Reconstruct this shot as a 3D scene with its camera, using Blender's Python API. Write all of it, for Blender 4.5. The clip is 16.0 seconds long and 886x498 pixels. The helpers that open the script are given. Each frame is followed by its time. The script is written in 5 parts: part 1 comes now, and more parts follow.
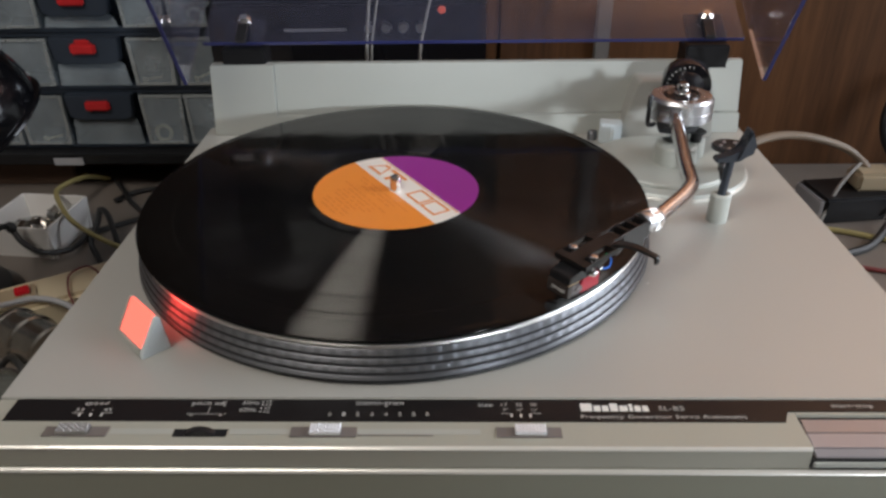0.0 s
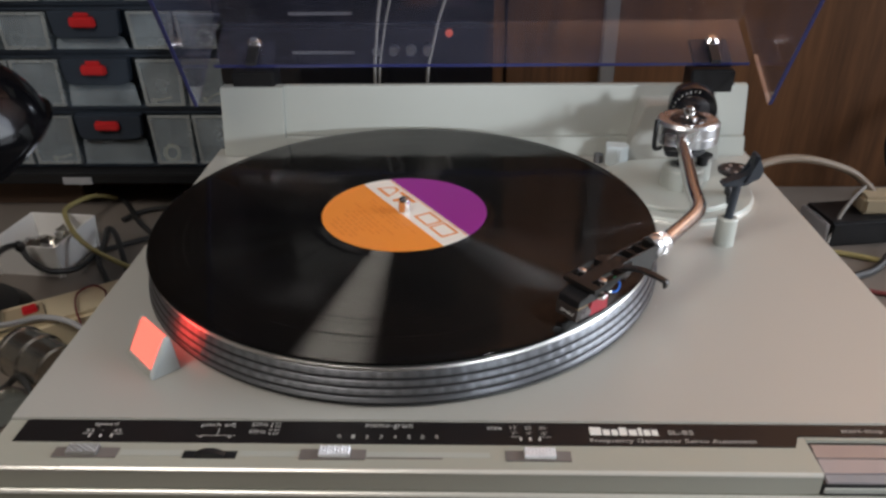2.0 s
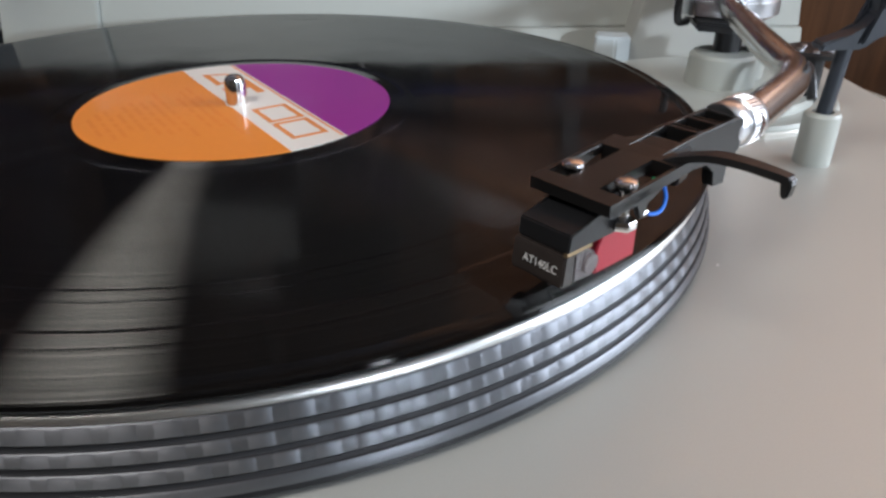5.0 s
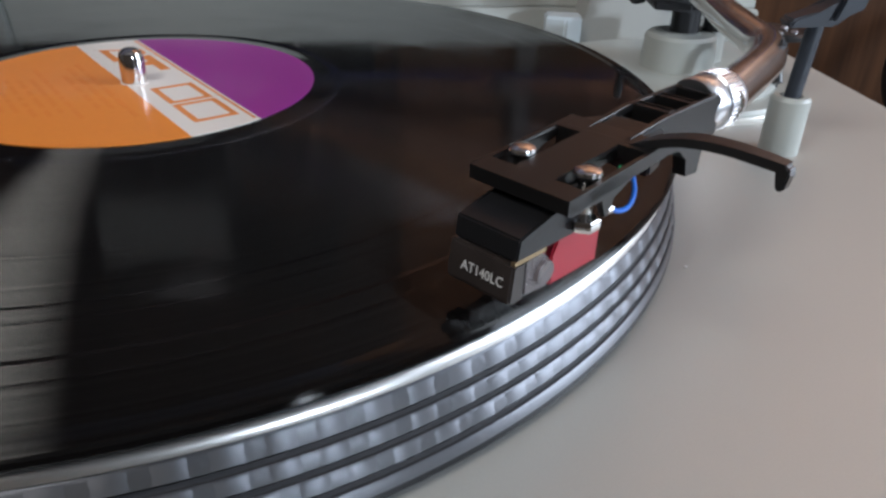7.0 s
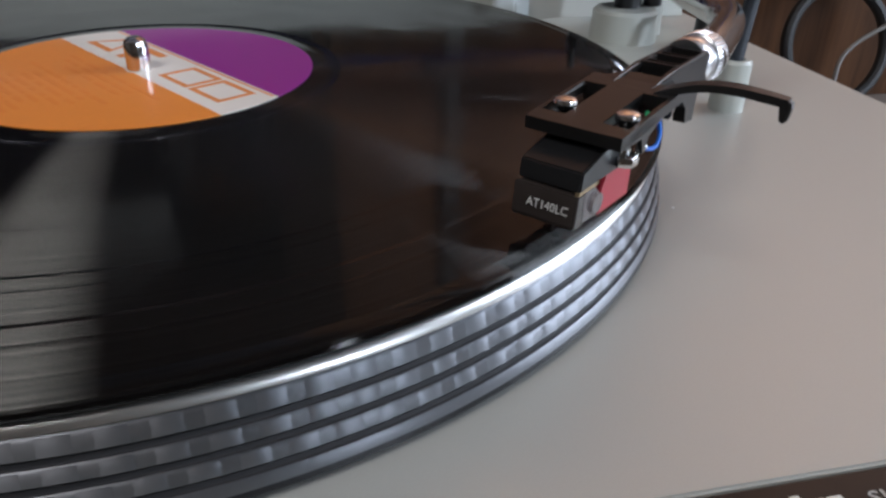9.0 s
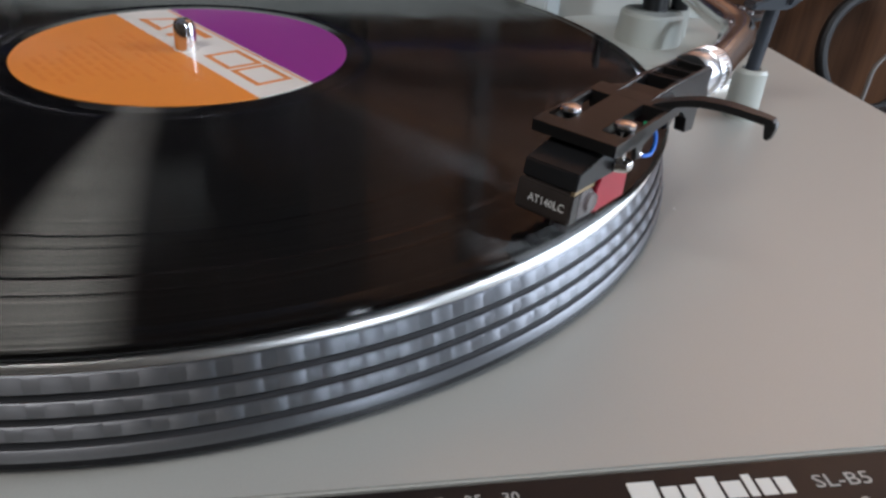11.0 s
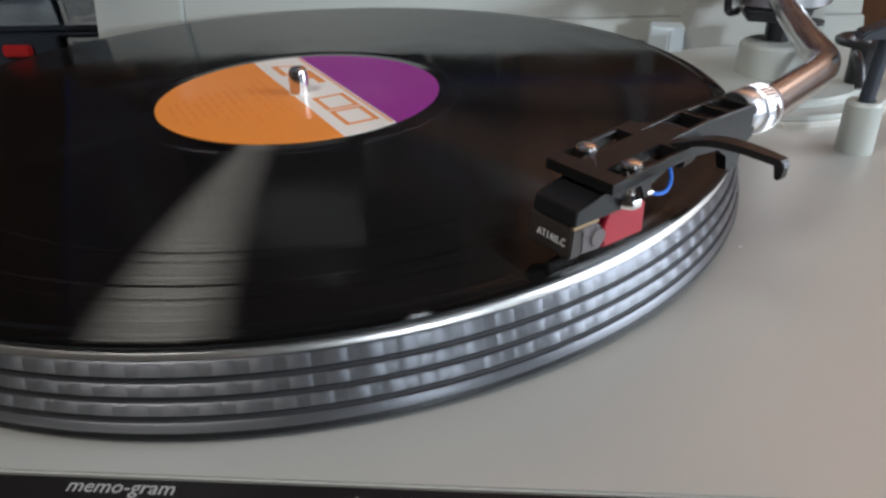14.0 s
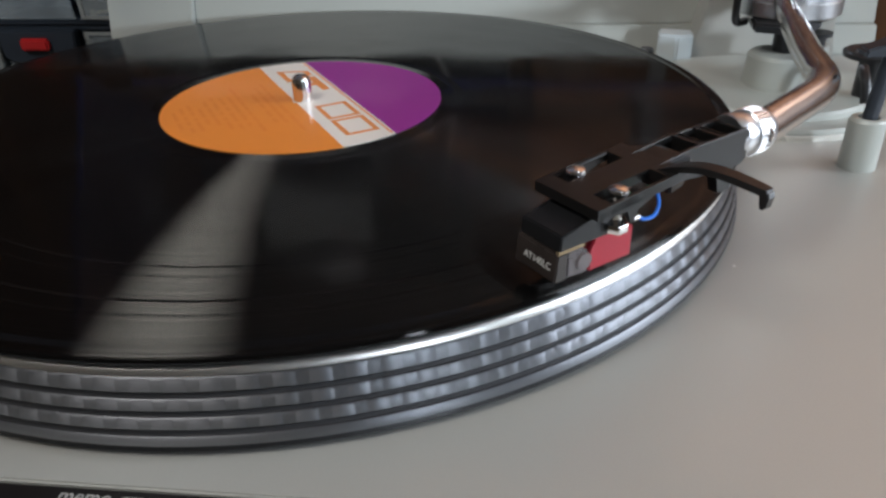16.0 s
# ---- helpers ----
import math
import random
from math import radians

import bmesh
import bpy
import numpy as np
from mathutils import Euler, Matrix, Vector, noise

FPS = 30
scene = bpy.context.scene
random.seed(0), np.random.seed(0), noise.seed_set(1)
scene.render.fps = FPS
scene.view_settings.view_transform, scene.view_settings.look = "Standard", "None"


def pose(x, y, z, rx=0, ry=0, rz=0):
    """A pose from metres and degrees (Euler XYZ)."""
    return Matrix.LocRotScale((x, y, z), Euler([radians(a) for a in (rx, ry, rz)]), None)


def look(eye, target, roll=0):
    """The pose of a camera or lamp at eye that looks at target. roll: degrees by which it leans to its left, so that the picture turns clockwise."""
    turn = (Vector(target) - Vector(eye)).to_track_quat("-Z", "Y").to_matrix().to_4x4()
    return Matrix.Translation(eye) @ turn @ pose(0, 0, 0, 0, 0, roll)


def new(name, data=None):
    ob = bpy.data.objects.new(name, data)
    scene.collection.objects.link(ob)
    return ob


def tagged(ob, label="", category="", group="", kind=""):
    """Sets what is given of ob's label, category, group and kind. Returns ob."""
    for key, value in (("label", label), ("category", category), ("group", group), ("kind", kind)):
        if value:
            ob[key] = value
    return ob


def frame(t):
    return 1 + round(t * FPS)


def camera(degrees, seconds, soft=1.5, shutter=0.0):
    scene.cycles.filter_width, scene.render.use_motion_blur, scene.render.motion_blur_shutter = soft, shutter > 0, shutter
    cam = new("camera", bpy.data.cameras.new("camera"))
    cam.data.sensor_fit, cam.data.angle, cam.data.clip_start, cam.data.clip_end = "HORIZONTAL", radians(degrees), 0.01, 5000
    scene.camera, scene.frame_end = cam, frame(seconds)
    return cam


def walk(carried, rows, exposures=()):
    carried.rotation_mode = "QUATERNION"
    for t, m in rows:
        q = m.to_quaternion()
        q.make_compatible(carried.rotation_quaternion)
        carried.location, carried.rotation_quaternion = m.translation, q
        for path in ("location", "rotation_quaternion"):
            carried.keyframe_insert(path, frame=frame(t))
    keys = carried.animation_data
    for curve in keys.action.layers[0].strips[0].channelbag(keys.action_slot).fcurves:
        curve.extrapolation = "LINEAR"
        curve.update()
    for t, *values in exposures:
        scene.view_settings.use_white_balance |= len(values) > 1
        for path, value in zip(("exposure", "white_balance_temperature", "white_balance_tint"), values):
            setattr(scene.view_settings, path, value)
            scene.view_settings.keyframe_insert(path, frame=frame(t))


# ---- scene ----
cam = camera(61.99, 16.0, soft=2.7)
PATH = [
    (0.0, 0.0380, -0.4025, 0.1958, 59.46, 0.78, 0.98),
    (0.5, 0.0369, -0.4028, 0.1968, 59.59, 0.75, 1.09),
    (1.0, 0.0366, -0.4030, 0.1982, 59.70, 0.80, 1.13),
    (1.5, 0.0377, -0.4018, 0.1988, 60.31, 0.62, 1.18),
    (2.0, 0.0350, -0.4036, 0.1982, 60.97, 0.63, 1.33),
    (2.5, 0.0207, -0.4039, 0.1950, 64.14, 0.23, 1.93),
    (3.0, 0.0155, -0.3865, 0.1763, 64.76, -0.05, 2.37),
    (3.5, 0.0099, -0.3364, 0.1479, 64.89, -0.70, 1.74),
    (4.0, 0.0193, -0.3060, 0.1156, 64.50, -1.31, -1.54),
    (4.2, 0.0296, -0.2861, 0.1011, 63.72, -1.12, -2.04),
    (6.3, 0.0834, -0.2178, 0.0666, 60.29, 2.23, 1.67),
    (6.5, 0.0808, -0.2144, 0.0660, 60.31, 1.86, 1.65),
    (7.0, 0.0689, -0.2116, 0.0636, 60.65, -1.39, -4.62),
    (7.5, 0.0546, -0.2138, 0.0669, 60.15, -2.35, -8.75),
    (8.0, 0.0465, -0.2144, 0.0606, 59.53, -2.90, -12.30),
    (8.5, 0.0485, -0.2187, 0.0632, 59.90, -2.73, -14.33),
    (9.0, 0.0402, -0.2274, 0.0642, 60.12, -1.21, -12.26),
    (9.2, 0.0354, -0.2345, 0.0744, 57.12, -2.95, -11.53),
    (11.3, 0.0411, -0.2405, 0.0716, 59.28, -3.34, -8.64),
    (11.5, 0.0382, -0.2400, 0.0703, 59.79, -3.59, -8.69),
    (12.0, 0.0363, -0.2418, 0.0728, 59.90, -3.55, -7.63),
    (12.5, 0.0371, -0.2428, 0.0741, 59.82, -3.30, -6.82),
    (13.0, 0.0395, -0.2484, 0.0782, 60.14, -2.42, -4.87),
    (13.5, 0.0553, -0.2529, 0.0806, 60.48, 0.60, 1.13),
    (14.0, 0.0742, -0.2538, 0.0802, 60.55, 1.86, 4.51),
    (14.5, 0.0793, -0.2530, 0.0824, 60.90, 2.89, 6.56),
    (15.0, 0.0854, -0.2516, 0.0809, 60.80, 2.13, 6.26),
    (15.5, 0.0864, -0.2518, 0.0859, 60.20, 2.01, 6.22),
    (16.0, 0.0800, -0.2519, 0.0862, 59.98, 1.50, 6.06),
]
walk(cam, [(t, pose(x, y, z, rx, ry, rz)) for t, x, y, z, rx, ry, rz in PATH],
     exposures=[(0.0, -0.06, 6400, 14), (2.0, -0.06, 6400, 14), (3.0, 0.06, 6330, 14), (4.2, 0.16, 6230, 13), (6.3, -0.10, 5890, 13), (8.0, -0.18, 5910, 14), (9.2, -0.24, 5910, 14), (11.3, -0.18, 5960, 13), (12.5, -0.12, 6010, 13), (14.0, -0.09, 6080, 12), (16.0, -0.16, 6130, 12)])

# ---- world and light ----
world = bpy.data.worlds.new("room_world")
world.use_nodes = True
scene.world = world
world.node_tree.nodes["Background"].inputs[0].default_value = (0.60, 0.66, 0.75, 1)
world.node_tree.nodes["Background"].inputs[1].default_value = 0.06


def area_lamp(name, at, target, sx, sy, power, colour):
    data = bpy.data.lights.new(name, "AREA")
    data.shape, data.size, data.size_y = "RECTANGLE", sx, sy
    data.energy, data.color = power, colour
    ob = new(name, data)
    ob.matrix_world = look(at, target)
    return ob


TABLE = -0.19
DECK = -0.0265
# daylight that falls through the far window in a narrow beam
beam = bpy.data.lights.new("far_window_beam", "SPOT")
beam.energy, beam.color, beam.spot_size, beam.spot_blend, beam.shadow_soft_size = 290.0, (0.86, 0.95, 1.0), radians(6.4), 0.4, 0.14
new("far_window_beam", beam).matrix_world = look((1.70, -2.35, 0.47), (0.015, 0.185, 0.028))
# added spot that brightens the upper wall mirrored by arm tube and lid
high = bpy.data.lights.new("high_wall_spot", "SPOT")
high.energy, high.color, high.spot_size, high.spot_blend, high.shadow_soft_size = 450.0, (1.0, 0.92, 0.85), radians(30), 0.7, 0.02
new("high_wall_spot", high).matrix_world = look((1.70, -0.60, 1.00), (0.56, 0.475, 0.62))
area_lamp("near_window_daylight", (1.76, -0.17, 0.60), (0.1, -0.14, 0.42), 0.95, 1.20, 33.0, (0.87, 0.945, 1.0))
area_lamp("ceiling_light", (-0.56, -0.77, 1.28), (-0.05, -0.1, 0.0), 0.58, 0.50, 12.4, (1.0, 0.95, 0.85))

# ---- materials ----


def mat(name, base, rough=0.5, metal=0.0, spec=0.5, grain=0.0, grain_scale=400.0, blotch=0.12, blotch_scale=14.0, bump=0.0,
        bump_scale=600.0, coat=0.0, emit=None, emit_power=0.0, stretch=(1, 1, 1), rough_var=0.08):
    m = bpy.data.materials.new(name)
    m.use_nodes = True
    nt = m.node_tree
    b = nt.nodes["Principled BSDF"]
    b.inputs["Metallic"].default_value = metal
    b.inputs["Specular IOR Level"].default_value = spec
    b.inputs["Coat Weight"].default_value = coat
    b.inputs["Coat Roughness"].default_value = 0.12
    tc = nt.nodes.new("ShaderNodeTexCoord")
    mp = nt.nodes.new("ShaderNodeMapping")
    mp.inputs["Scale"].default_value = stretch
    nt.links.new(tc.outputs["Object"], mp.inputs["Vector"])

    def noise_node(scale, detail):
        n = nt.nodes.new("ShaderNodeTexNoise")
        n.inputs["Scale"].default_value, n.inputs["Detail"].default_value = scale, detail
        nt.links.new(mp.outputs["Vector"], n.inputs["Vector"])
        return n
    big, small = noise_node(blotch_scale, 4), noise_node(grain_scale, 3)
    add = nt.nodes.new("ShaderNodeMath")
    add.operation = "MULTIPLY_ADD"
    nt.links.new(big.outputs["Fac"], add.inputs[0])
    add.inputs[1].default_value = 2 * blotch
    add.inputs[2].default_value = 1 - blotch
    add2 = nt.nodes.new("ShaderNodeMath")
    add2.operation = "MULTIPLY_ADD"
    nt.links.new(small.outputs["Fac"], add2.inputs[0])
    add2.inputs[1].default_value = 2 * grain
    add2.inputs[2].default_value = -grain
    tot = nt.nodes.new("ShaderNodeMath")
    tot.operation = "ADD"
    nt.links.new(add.outputs[0], tot.inputs[0])
    nt.links.new(add2.outputs[0], tot.inputs[1])
    mul = nt.nodes.new("ShaderNodeVectorMath")
    mul.operation = "SCALE"
    mul.inputs[0].default_value = base
    nt.links.new(tot.outputs[0], mul.inputs["Scale"])
    nt.links.new(mul.outputs[0], b.inputs["Base Color"])
    ro = nt.nodes.new("ShaderNodeMath")
    ro.operation = "MULTIPLY_ADD"
    nt.links.new(big.outputs["Fac"], ro.inputs[0])
    ro.inputs[1].default_value = 2 * rough_var
    ro.inputs[2].default_value = max(0.02, rough - rough_var)
    nt.links.new(ro.outputs[0], b.inputs["Roughness"])
    if bump:
        bn = nt.nodes.new("ShaderNodeBump")
        bn.inputs["Strength"].default_value = bump
        bn.inputs["Distance"].default_value = 0.0005
        nb = noise_node(bump_scale, 2)
        nt.links.new(nb.outputs["Fac"], bn.inputs["Height"])
        nt.links.new(bn.outputs["Normal"], b.inputs["Normal"])
    if emit:
        b.inputs["Emission Color"].default_value = (*emit, 1)
        b.inputs["Emission Strength"].default_value = emit_power
    return m


def clear_mat(name, tint, milk, milk_amount, ior=1.45, rough=0.04):
    """Thin clear plastic: tinted see-through, a little milky, with a Fresnel gloss."""
    m = bpy.data.materials.new(name)
    m.use_nodes = True
    nt = m.node_tree
    nt.nodes.remove(nt.nodes["Principled BSDF"])
    out = nt.nodes["Material Output"]
    tr = nt.nodes.new("ShaderNodeBsdfTransparent")
    tr.inputs[0].default_value = (*tint, 1)
    df = nt.nodes.new("ShaderNodeBsdfDiffuse")
    df.inputs[0].default_value = (*milk, 1)
    tc = nt.nodes.new("ShaderNodeTexCoord")
    nz = nt.nodes.new("ShaderNodeTexNoise")
    nz.inputs["Scale"].default_value, nz.inputs["Detail"].default_value = 22, 5
    nt.links.new(tc.outputs["Object"], nz.inputs["Vector"])
    am = nt.nodes.new("ShaderNodeMath")
    am.operation = "MULTIPLY"
    nt.links.new(nz.outputs["Fac"], am.inputs[0])
    am.inputs[1].default_value = 2 * milk_amount
    mx = nt.nodes.new("ShaderNodeMixShader")
    nt.links.new(am.outputs[0], mx.inputs[0])
    nt.links.new(tr.outputs[0], mx.inputs[1])
    nt.links.new(df.outputs[0], mx.inputs[2])
    gl = nt.nodes.new("ShaderNodeBsdfGlossy")
    gl.inputs["Roughness"].default_value = rough
    lw = nt.nodes.new("ShaderNodeLayerWeight")
    lw.inputs["Blend"].default_value = 0.5
    pw = nt.nodes.new("ShaderNodeMath")
    pw.operation = "POWER"
    nt.links.new(lw.outputs["Facing"], pw.inputs[0])
    pw.inputs[1].default_value = 4.0
    fr = nt.nodes.new("ShaderNodeMath")
    fr.operation = "MULTIPLY_ADD"
    nt.links.new(pw.outputs[0], fr.inputs[0])
    fr.inputs[1].default_value = 0.9
    fr.inputs[2].default_value = ((ior - 1) / (ior + 1)) ** 2
    m2 = nt.nodes.new("ShaderNodeMixShader")
    nt.links.new(fr.outputs[0], m2.inputs[0])
    nt.links.new(mx.outputs[0], m2.inputs[1])
    nt.links.new(gl.outputs[0], m2.inputs[2])
    nt.links.new(m2.outputs[0], out.inputs[0])
    return m


def wood_mat(name, dark, light, rough=0.45, along="Z", scale=9.0):
    m = bpy.data.materials.new(name)
    m.use_nodes = True
    nt = m.node_tree
    b = nt.nodes["Principled BSDF"]
    tc = nt.nodes.new("ShaderNodeTexCoord")
    mp = nt.nodes.new("ShaderNodeMapping")
    mp.inputs["Scale"].default_value = {"Z": (1, 1, 0.06), "X": (0.06, 1, 1), "Y": (1, 0.06, 1)}[along]
    nt.links.new(tc.outputs["Object"], mp.inputs["Vector"])
    n1 = nt.nodes.new("ShaderNodeTexNoise")
    n1.inputs["Scale"].default_value, n1.inputs["Detail"].default_value, n1.inputs["Distortion"].default_value = scale * 3, 8, 0.6
    n2 = nt.nodes.new("ShaderNodeTexNoise")
    n2.inputs["Scale"].default_value, n2.inputs["Detail"].default_value = scale * 40, 3
    nt.links.new(mp.outputs[0], n1.inputs["Vector"])
    nt.links.new(mp.outputs[0], n2.inputs["Vector"])
    mixn = nt.nodes.new("ShaderNodeMath")
    mixn.operation = "MULTIPLY_ADD"
    nt.links.new(n2.outputs["Fac"], mixn.inputs[0])
    mixn.inputs[1].default_value = 0.35
    nt.links.new(n1.outputs["Fac"], mixn.inputs[2])
    ramp = nt.nodes.new("ShaderNodeValToRGB")
    ramp.color_ramp.elements[0].position, ramp.color_ramp.elements[0].color = 0.45, (*dark, 1)
    ramp.color_ramp.elements[1].position, ramp.color_ramp.elements[1].color = 0.85, (*light, 1)
    nt.links.new(mixn.outputs[0], ramp.inputs[0])
    nt.links.new(ramp.outputs[0], b.inputs["Base Color"])
    b.inputs["Roughness"].default_value = rough
    b.inputs["Specular IOR Level"].default_value = 0.2
    bn = nt.nodes.new("ShaderNodeBump")
    bn.inputs["Strength"].default_value, bn.inputs["Distance"].default_value = 0.25, 0.0006
    nt.links.new(n2.outputs["Fac"], bn.inputs["Height"])
    nt.links.new(bn.outputs["Normal"], b.inputs["Normal"])
    return m


def vinyl_mat():
    """Black vinyl: a clear sheen over fine concentric grooves, whose two walls lean out and in along the radius."""
    m = bpy.data.materials.new("black_vinyl")
    m.use_nodes = True
    nt = m.node_tree
    b = nt.nodes["Principled BSDF"]
    out = nt.nodes["Material Output"]
    b.inputs["Base Color"].default_value = (0.0025, 0.0022, 0.0022, 1)
    b.inputs["Specular IOR Level"].default_value = 0.17
    b.inputs["Roughness"].default_value = 0.075
    tg = nt.nodes.new("ShaderNodeTangent")
    tg.direction_type, tg.axis = "RADIAL", "Z"
    tc = nt.nodes.new("ShaderNodeTexCoord")
    geo = nt.nodes.new("ShaderNodeNewGeometry")
    ln = nt.nodes.new("ShaderNodeVectorMath")
    ln.operation = "LENGTH"
    nt.links.new(tc.outputs["Object"], ln.inputs[0])
    out_way = nt.nodes.new("ShaderNodeVectorMath")
    out_way.operation = "MULTIPLY"
    out_way.inputs[1].default_value = (1, 1, 0)
    nt.links.new(tc.outputs["Object"], out_way.inputs[0])
    unit = nt.nodes.new("ShaderNodeVectorMath")
    unit.operation = "NORMALIZE"
    nt.links.new(out_way.outputs[0], unit.inputs[0])
    nz = nt.nodes.new("ShaderNodeTexNoise")
    nz.noise_dimensions = "1D"
    nz.inputs["Scale"].default_value, nz.inputs["Detail"].default_value = 900, 5
    nt.links.new(ln.outputs["Value"], nz.inputs["W"])
    rr = nt.nodes.new("ShaderNodeMapRange")
    rr.inputs["From Min"].default_value, rr.inputs["From Max"].default_value = 0.3, 0.7
    rr.inputs["To Min"].default_value, rr.inputs["To Max"].default_value = 0.0085, 0.0195
    nt.links.new(nz.outputs["Fac"], rr.inputs["Value"])
    # a slightly warped, handled surface
    warp = nt.nodes.new("ShaderNodeTexNoise")
    warp.inputs["Scale"].default_value, warp.inputs["Detail"].default_value = 16, 2
    nt.links.new(tc.outputs["Object"], warp.inputs["Vector"])
    wb = nt.nodes.new("ShaderNodeBump")
    wb.inputs["Strength"].default_value, wb.inputs["Distance"].default_value = 1.0, 0.0005
    nt.links.new(warp.outputs["Fac"], wb.inputs["Height"])
    nt.links.new(wb.outputs["Normal"], b.inputs["Normal"])
    smear = nt.nodes.new("ShaderNodeTexNoise")
    smear.inputs["Scale"].default_value, smear.inputs["Detail"].default_value = 34, 6
    nt.links.new(tc.outputs["Object"], smear.inputs["Vector"])
    sr = nt.nodes.new("ShaderNodeMapRange")
    sr.inputs["From Min"].default_value, sr.inputs["From Max"].default_value = 0.35, 0.7
    sr.inputs["To Min"].default_value, sr.inputs["To Max"].default_value = 0.05, 0.16
    nt.links.new(smear.outputs["Fac"], sr.inputs["Value"])
    nt.links.new(sr.outputs[0], b.inputs["Roughness"])
    last = b.outputs[0]
    for lean, weight in ((0.86, 1.0), (-0.86, 0.4)):
        sc = nt.nodes.new("ShaderNodeVectorMath")
        sc.operation = "SCALE"
        sc.inputs["Scale"].default_value = lean
        nt.links.new(unit.outputs[0], sc.inputs[0])
        ad = nt.nodes.new("ShaderNodeVectorMath")
        ad.operation = "ADD"
        nt.links.new(geo.outputs["Normal"], ad.inputs[0])
        nt.links.new(sc.outputs[0], ad.inputs[1])
        no = nt.nodes.new("ShaderNodeVectorMath")
        no.operation = "NORMALIZE"
        nt.links.new(ad.outputs[0], no.inputs[0])
        gl = nt.nodes.new("ShaderNodeBsdfAnisotropic")
        gl.distribution = "BECKMANN"
        gl.inputs["Color"].default_value = (1.0, 0.98, 0.93, 1)
        gl.inputs["Roughness"].default_value = 0.205
        gl.inputs["Anisotropy"].default_value = 0.72
        nt.links.new(no.outputs[0], gl.inputs["Normal"])
        nt.links.new(tg.outputs[0], gl.inputs["Tangent"])
        mx = nt.nodes.new("ShaderNodeMixShader")
        wt = nt.nodes.new("ShaderNodeMath")
        wt.operation = "MULTIPLY"
        wt.inputs[1].default_value = weight
        nt.links.new(rr.outputs[0], wt.inputs[0])
        nt.links.new(wt.outputs[0], mx.inputs[0])
        nt.links.new(last, mx.inputs[1])
        nt.links.new(gl.outputs[0], mx.inputs[2])
        last = mx.outputs[0]
    nt.links.new(last, out.inputs[0])
    return m


SILVER = mat("silver_grey_paint", (0.47, 0.465, 0.43), 0.42, 0.25, grain=0.05, grain_scale=2500, blotch=0.03, blotch_scale=9, bump=0.06, bump_scale=3500, rough_var=0.04)
# grey plastic, its base paled and blued to carry the window's light
CHEEK = mat("window_lit_grey_plastic", (0.60, 0.66, 0.68), 0.4, 0.0, blotch=0.04)
SILVER2 = mat("pale_grey_plastic", (0.428, 0.440, 0.402), 0.38, 0.1, grain=0.03, grain_scale=2000, blotch=0.04, bump=0.04, bump_scale=2500)
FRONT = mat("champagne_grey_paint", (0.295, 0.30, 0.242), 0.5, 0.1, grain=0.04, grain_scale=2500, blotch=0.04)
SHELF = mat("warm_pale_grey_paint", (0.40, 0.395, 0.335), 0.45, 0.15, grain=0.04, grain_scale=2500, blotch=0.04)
EDGE = mat("polished_edge", (0.72, 0.70, 0.64), 0.28, 0.4, blotch=0.05, rough_var=0.03)
STRIP = mat("black_gloss_strip", (0.012, 0.010, 0.010), 0.32, 0.0, spec=0.3, blotch=0.2, rough_var=0.03)
INK = mat("pale_grey_ink", (0.42, 0.41, 0.39), 0.6, blotch=0.1)
INK_BRIGHT = mat("white_ink", (0.74, 0.72, 0.68), 0.6, blotch=0.08)
KNURL = mat("knurled_aluminium", (0.80, 0.81, 0.84), 0.32, 0.35, blotch=0.1, grain=0.1, rough_var=0.05)
SLOT = mat("brown_grey_slot", (0.17, 0.15, 0.14), 0.45, blotch=0.15)
BLACK = mat("black_plastic", (0.011, 0.011, 0.012), 0.36, blotch=0.2, grain=0.1, bump=0.05, bump_scale=1500)
LAMPBLACK = mat("black_lamp_enamel", (0.004, 0.004, 0.005), 0.13, spec=0.28, blotch=0.2, rough_var=0.02)
BLACKG = mat("black_gloss_plastic", (0.006, 0.006, 0.008), 0.10, blotch=0.2, rough_var=0.03, coat=0.4)
NAVY = mat("blue_black_rubber", (0.022, 0.027, 0.036), 0.42, blotch=0.2)
SHELL = mat("black_anodised", (0.009, 0.0085, 0.0085), 0.30, 0.0, blotch=0.2, grain=0.1, bump=0.05, bump_scale=3000)
CHROME = mat("chrome", (0.80, 0.79, 0.78), 0.10, 1.0, blotch=0.04, rough_var=0.03)
SATIN = mat("satin_chrome", (0.84, 0.83, 0.82), 0.13, 1.0, blotch=0.04, rough_var=0.03)
STEEL = mat("brushed_steel", (0.78, 0.79, 0.81), 0.28, 1.0, blotch=0.06, grain=0.08, rough_var=0.05)
ALU = mat("cast_aluminium", (0.222, 0.228, 0.246), 0.46, 0.95, blotch=0.1, grain=0.06, grain_scale=900, bump=0.1, bump_scale=900, rough_var=0.05)
ALUDOT = mat("polished_dot", (0.262, 0.270, 0.292), 0.48, 0.95, blotch=0.15, blotch_scale=60, rough_var=0.06)
for turned in (ALU, ALUDOT):
    # lathe marks run round the rim and spread its gloss upright
    nt_ = turned.node_tree
    tan_ = nt_.nodes.new("ShaderNodeTangent")
    tan_.direction_type, tan_.axis = "RADIAL", "Z"
    bs_ = nt_.nodes["Principled BSDF"]
    bs_.inputs["Anisotropic"].default_value, bs_.inputs["Anisotropic Rotation"].default_value = 0.8, 0.25
    nt_.links.new(tan_.outputs[0], bs_.inputs["Tangent"])
RIM = mat("turned_aluminium", (0.74, 0.75, 0.76), 0.20, 1.0, blotch=0.03, rough_var=0.04)
LIP = mat("bright_turned_lip", (0.90, 0.89, 0.86), 0.34, 1.0, blotch=0.04, rough_var=0.04)
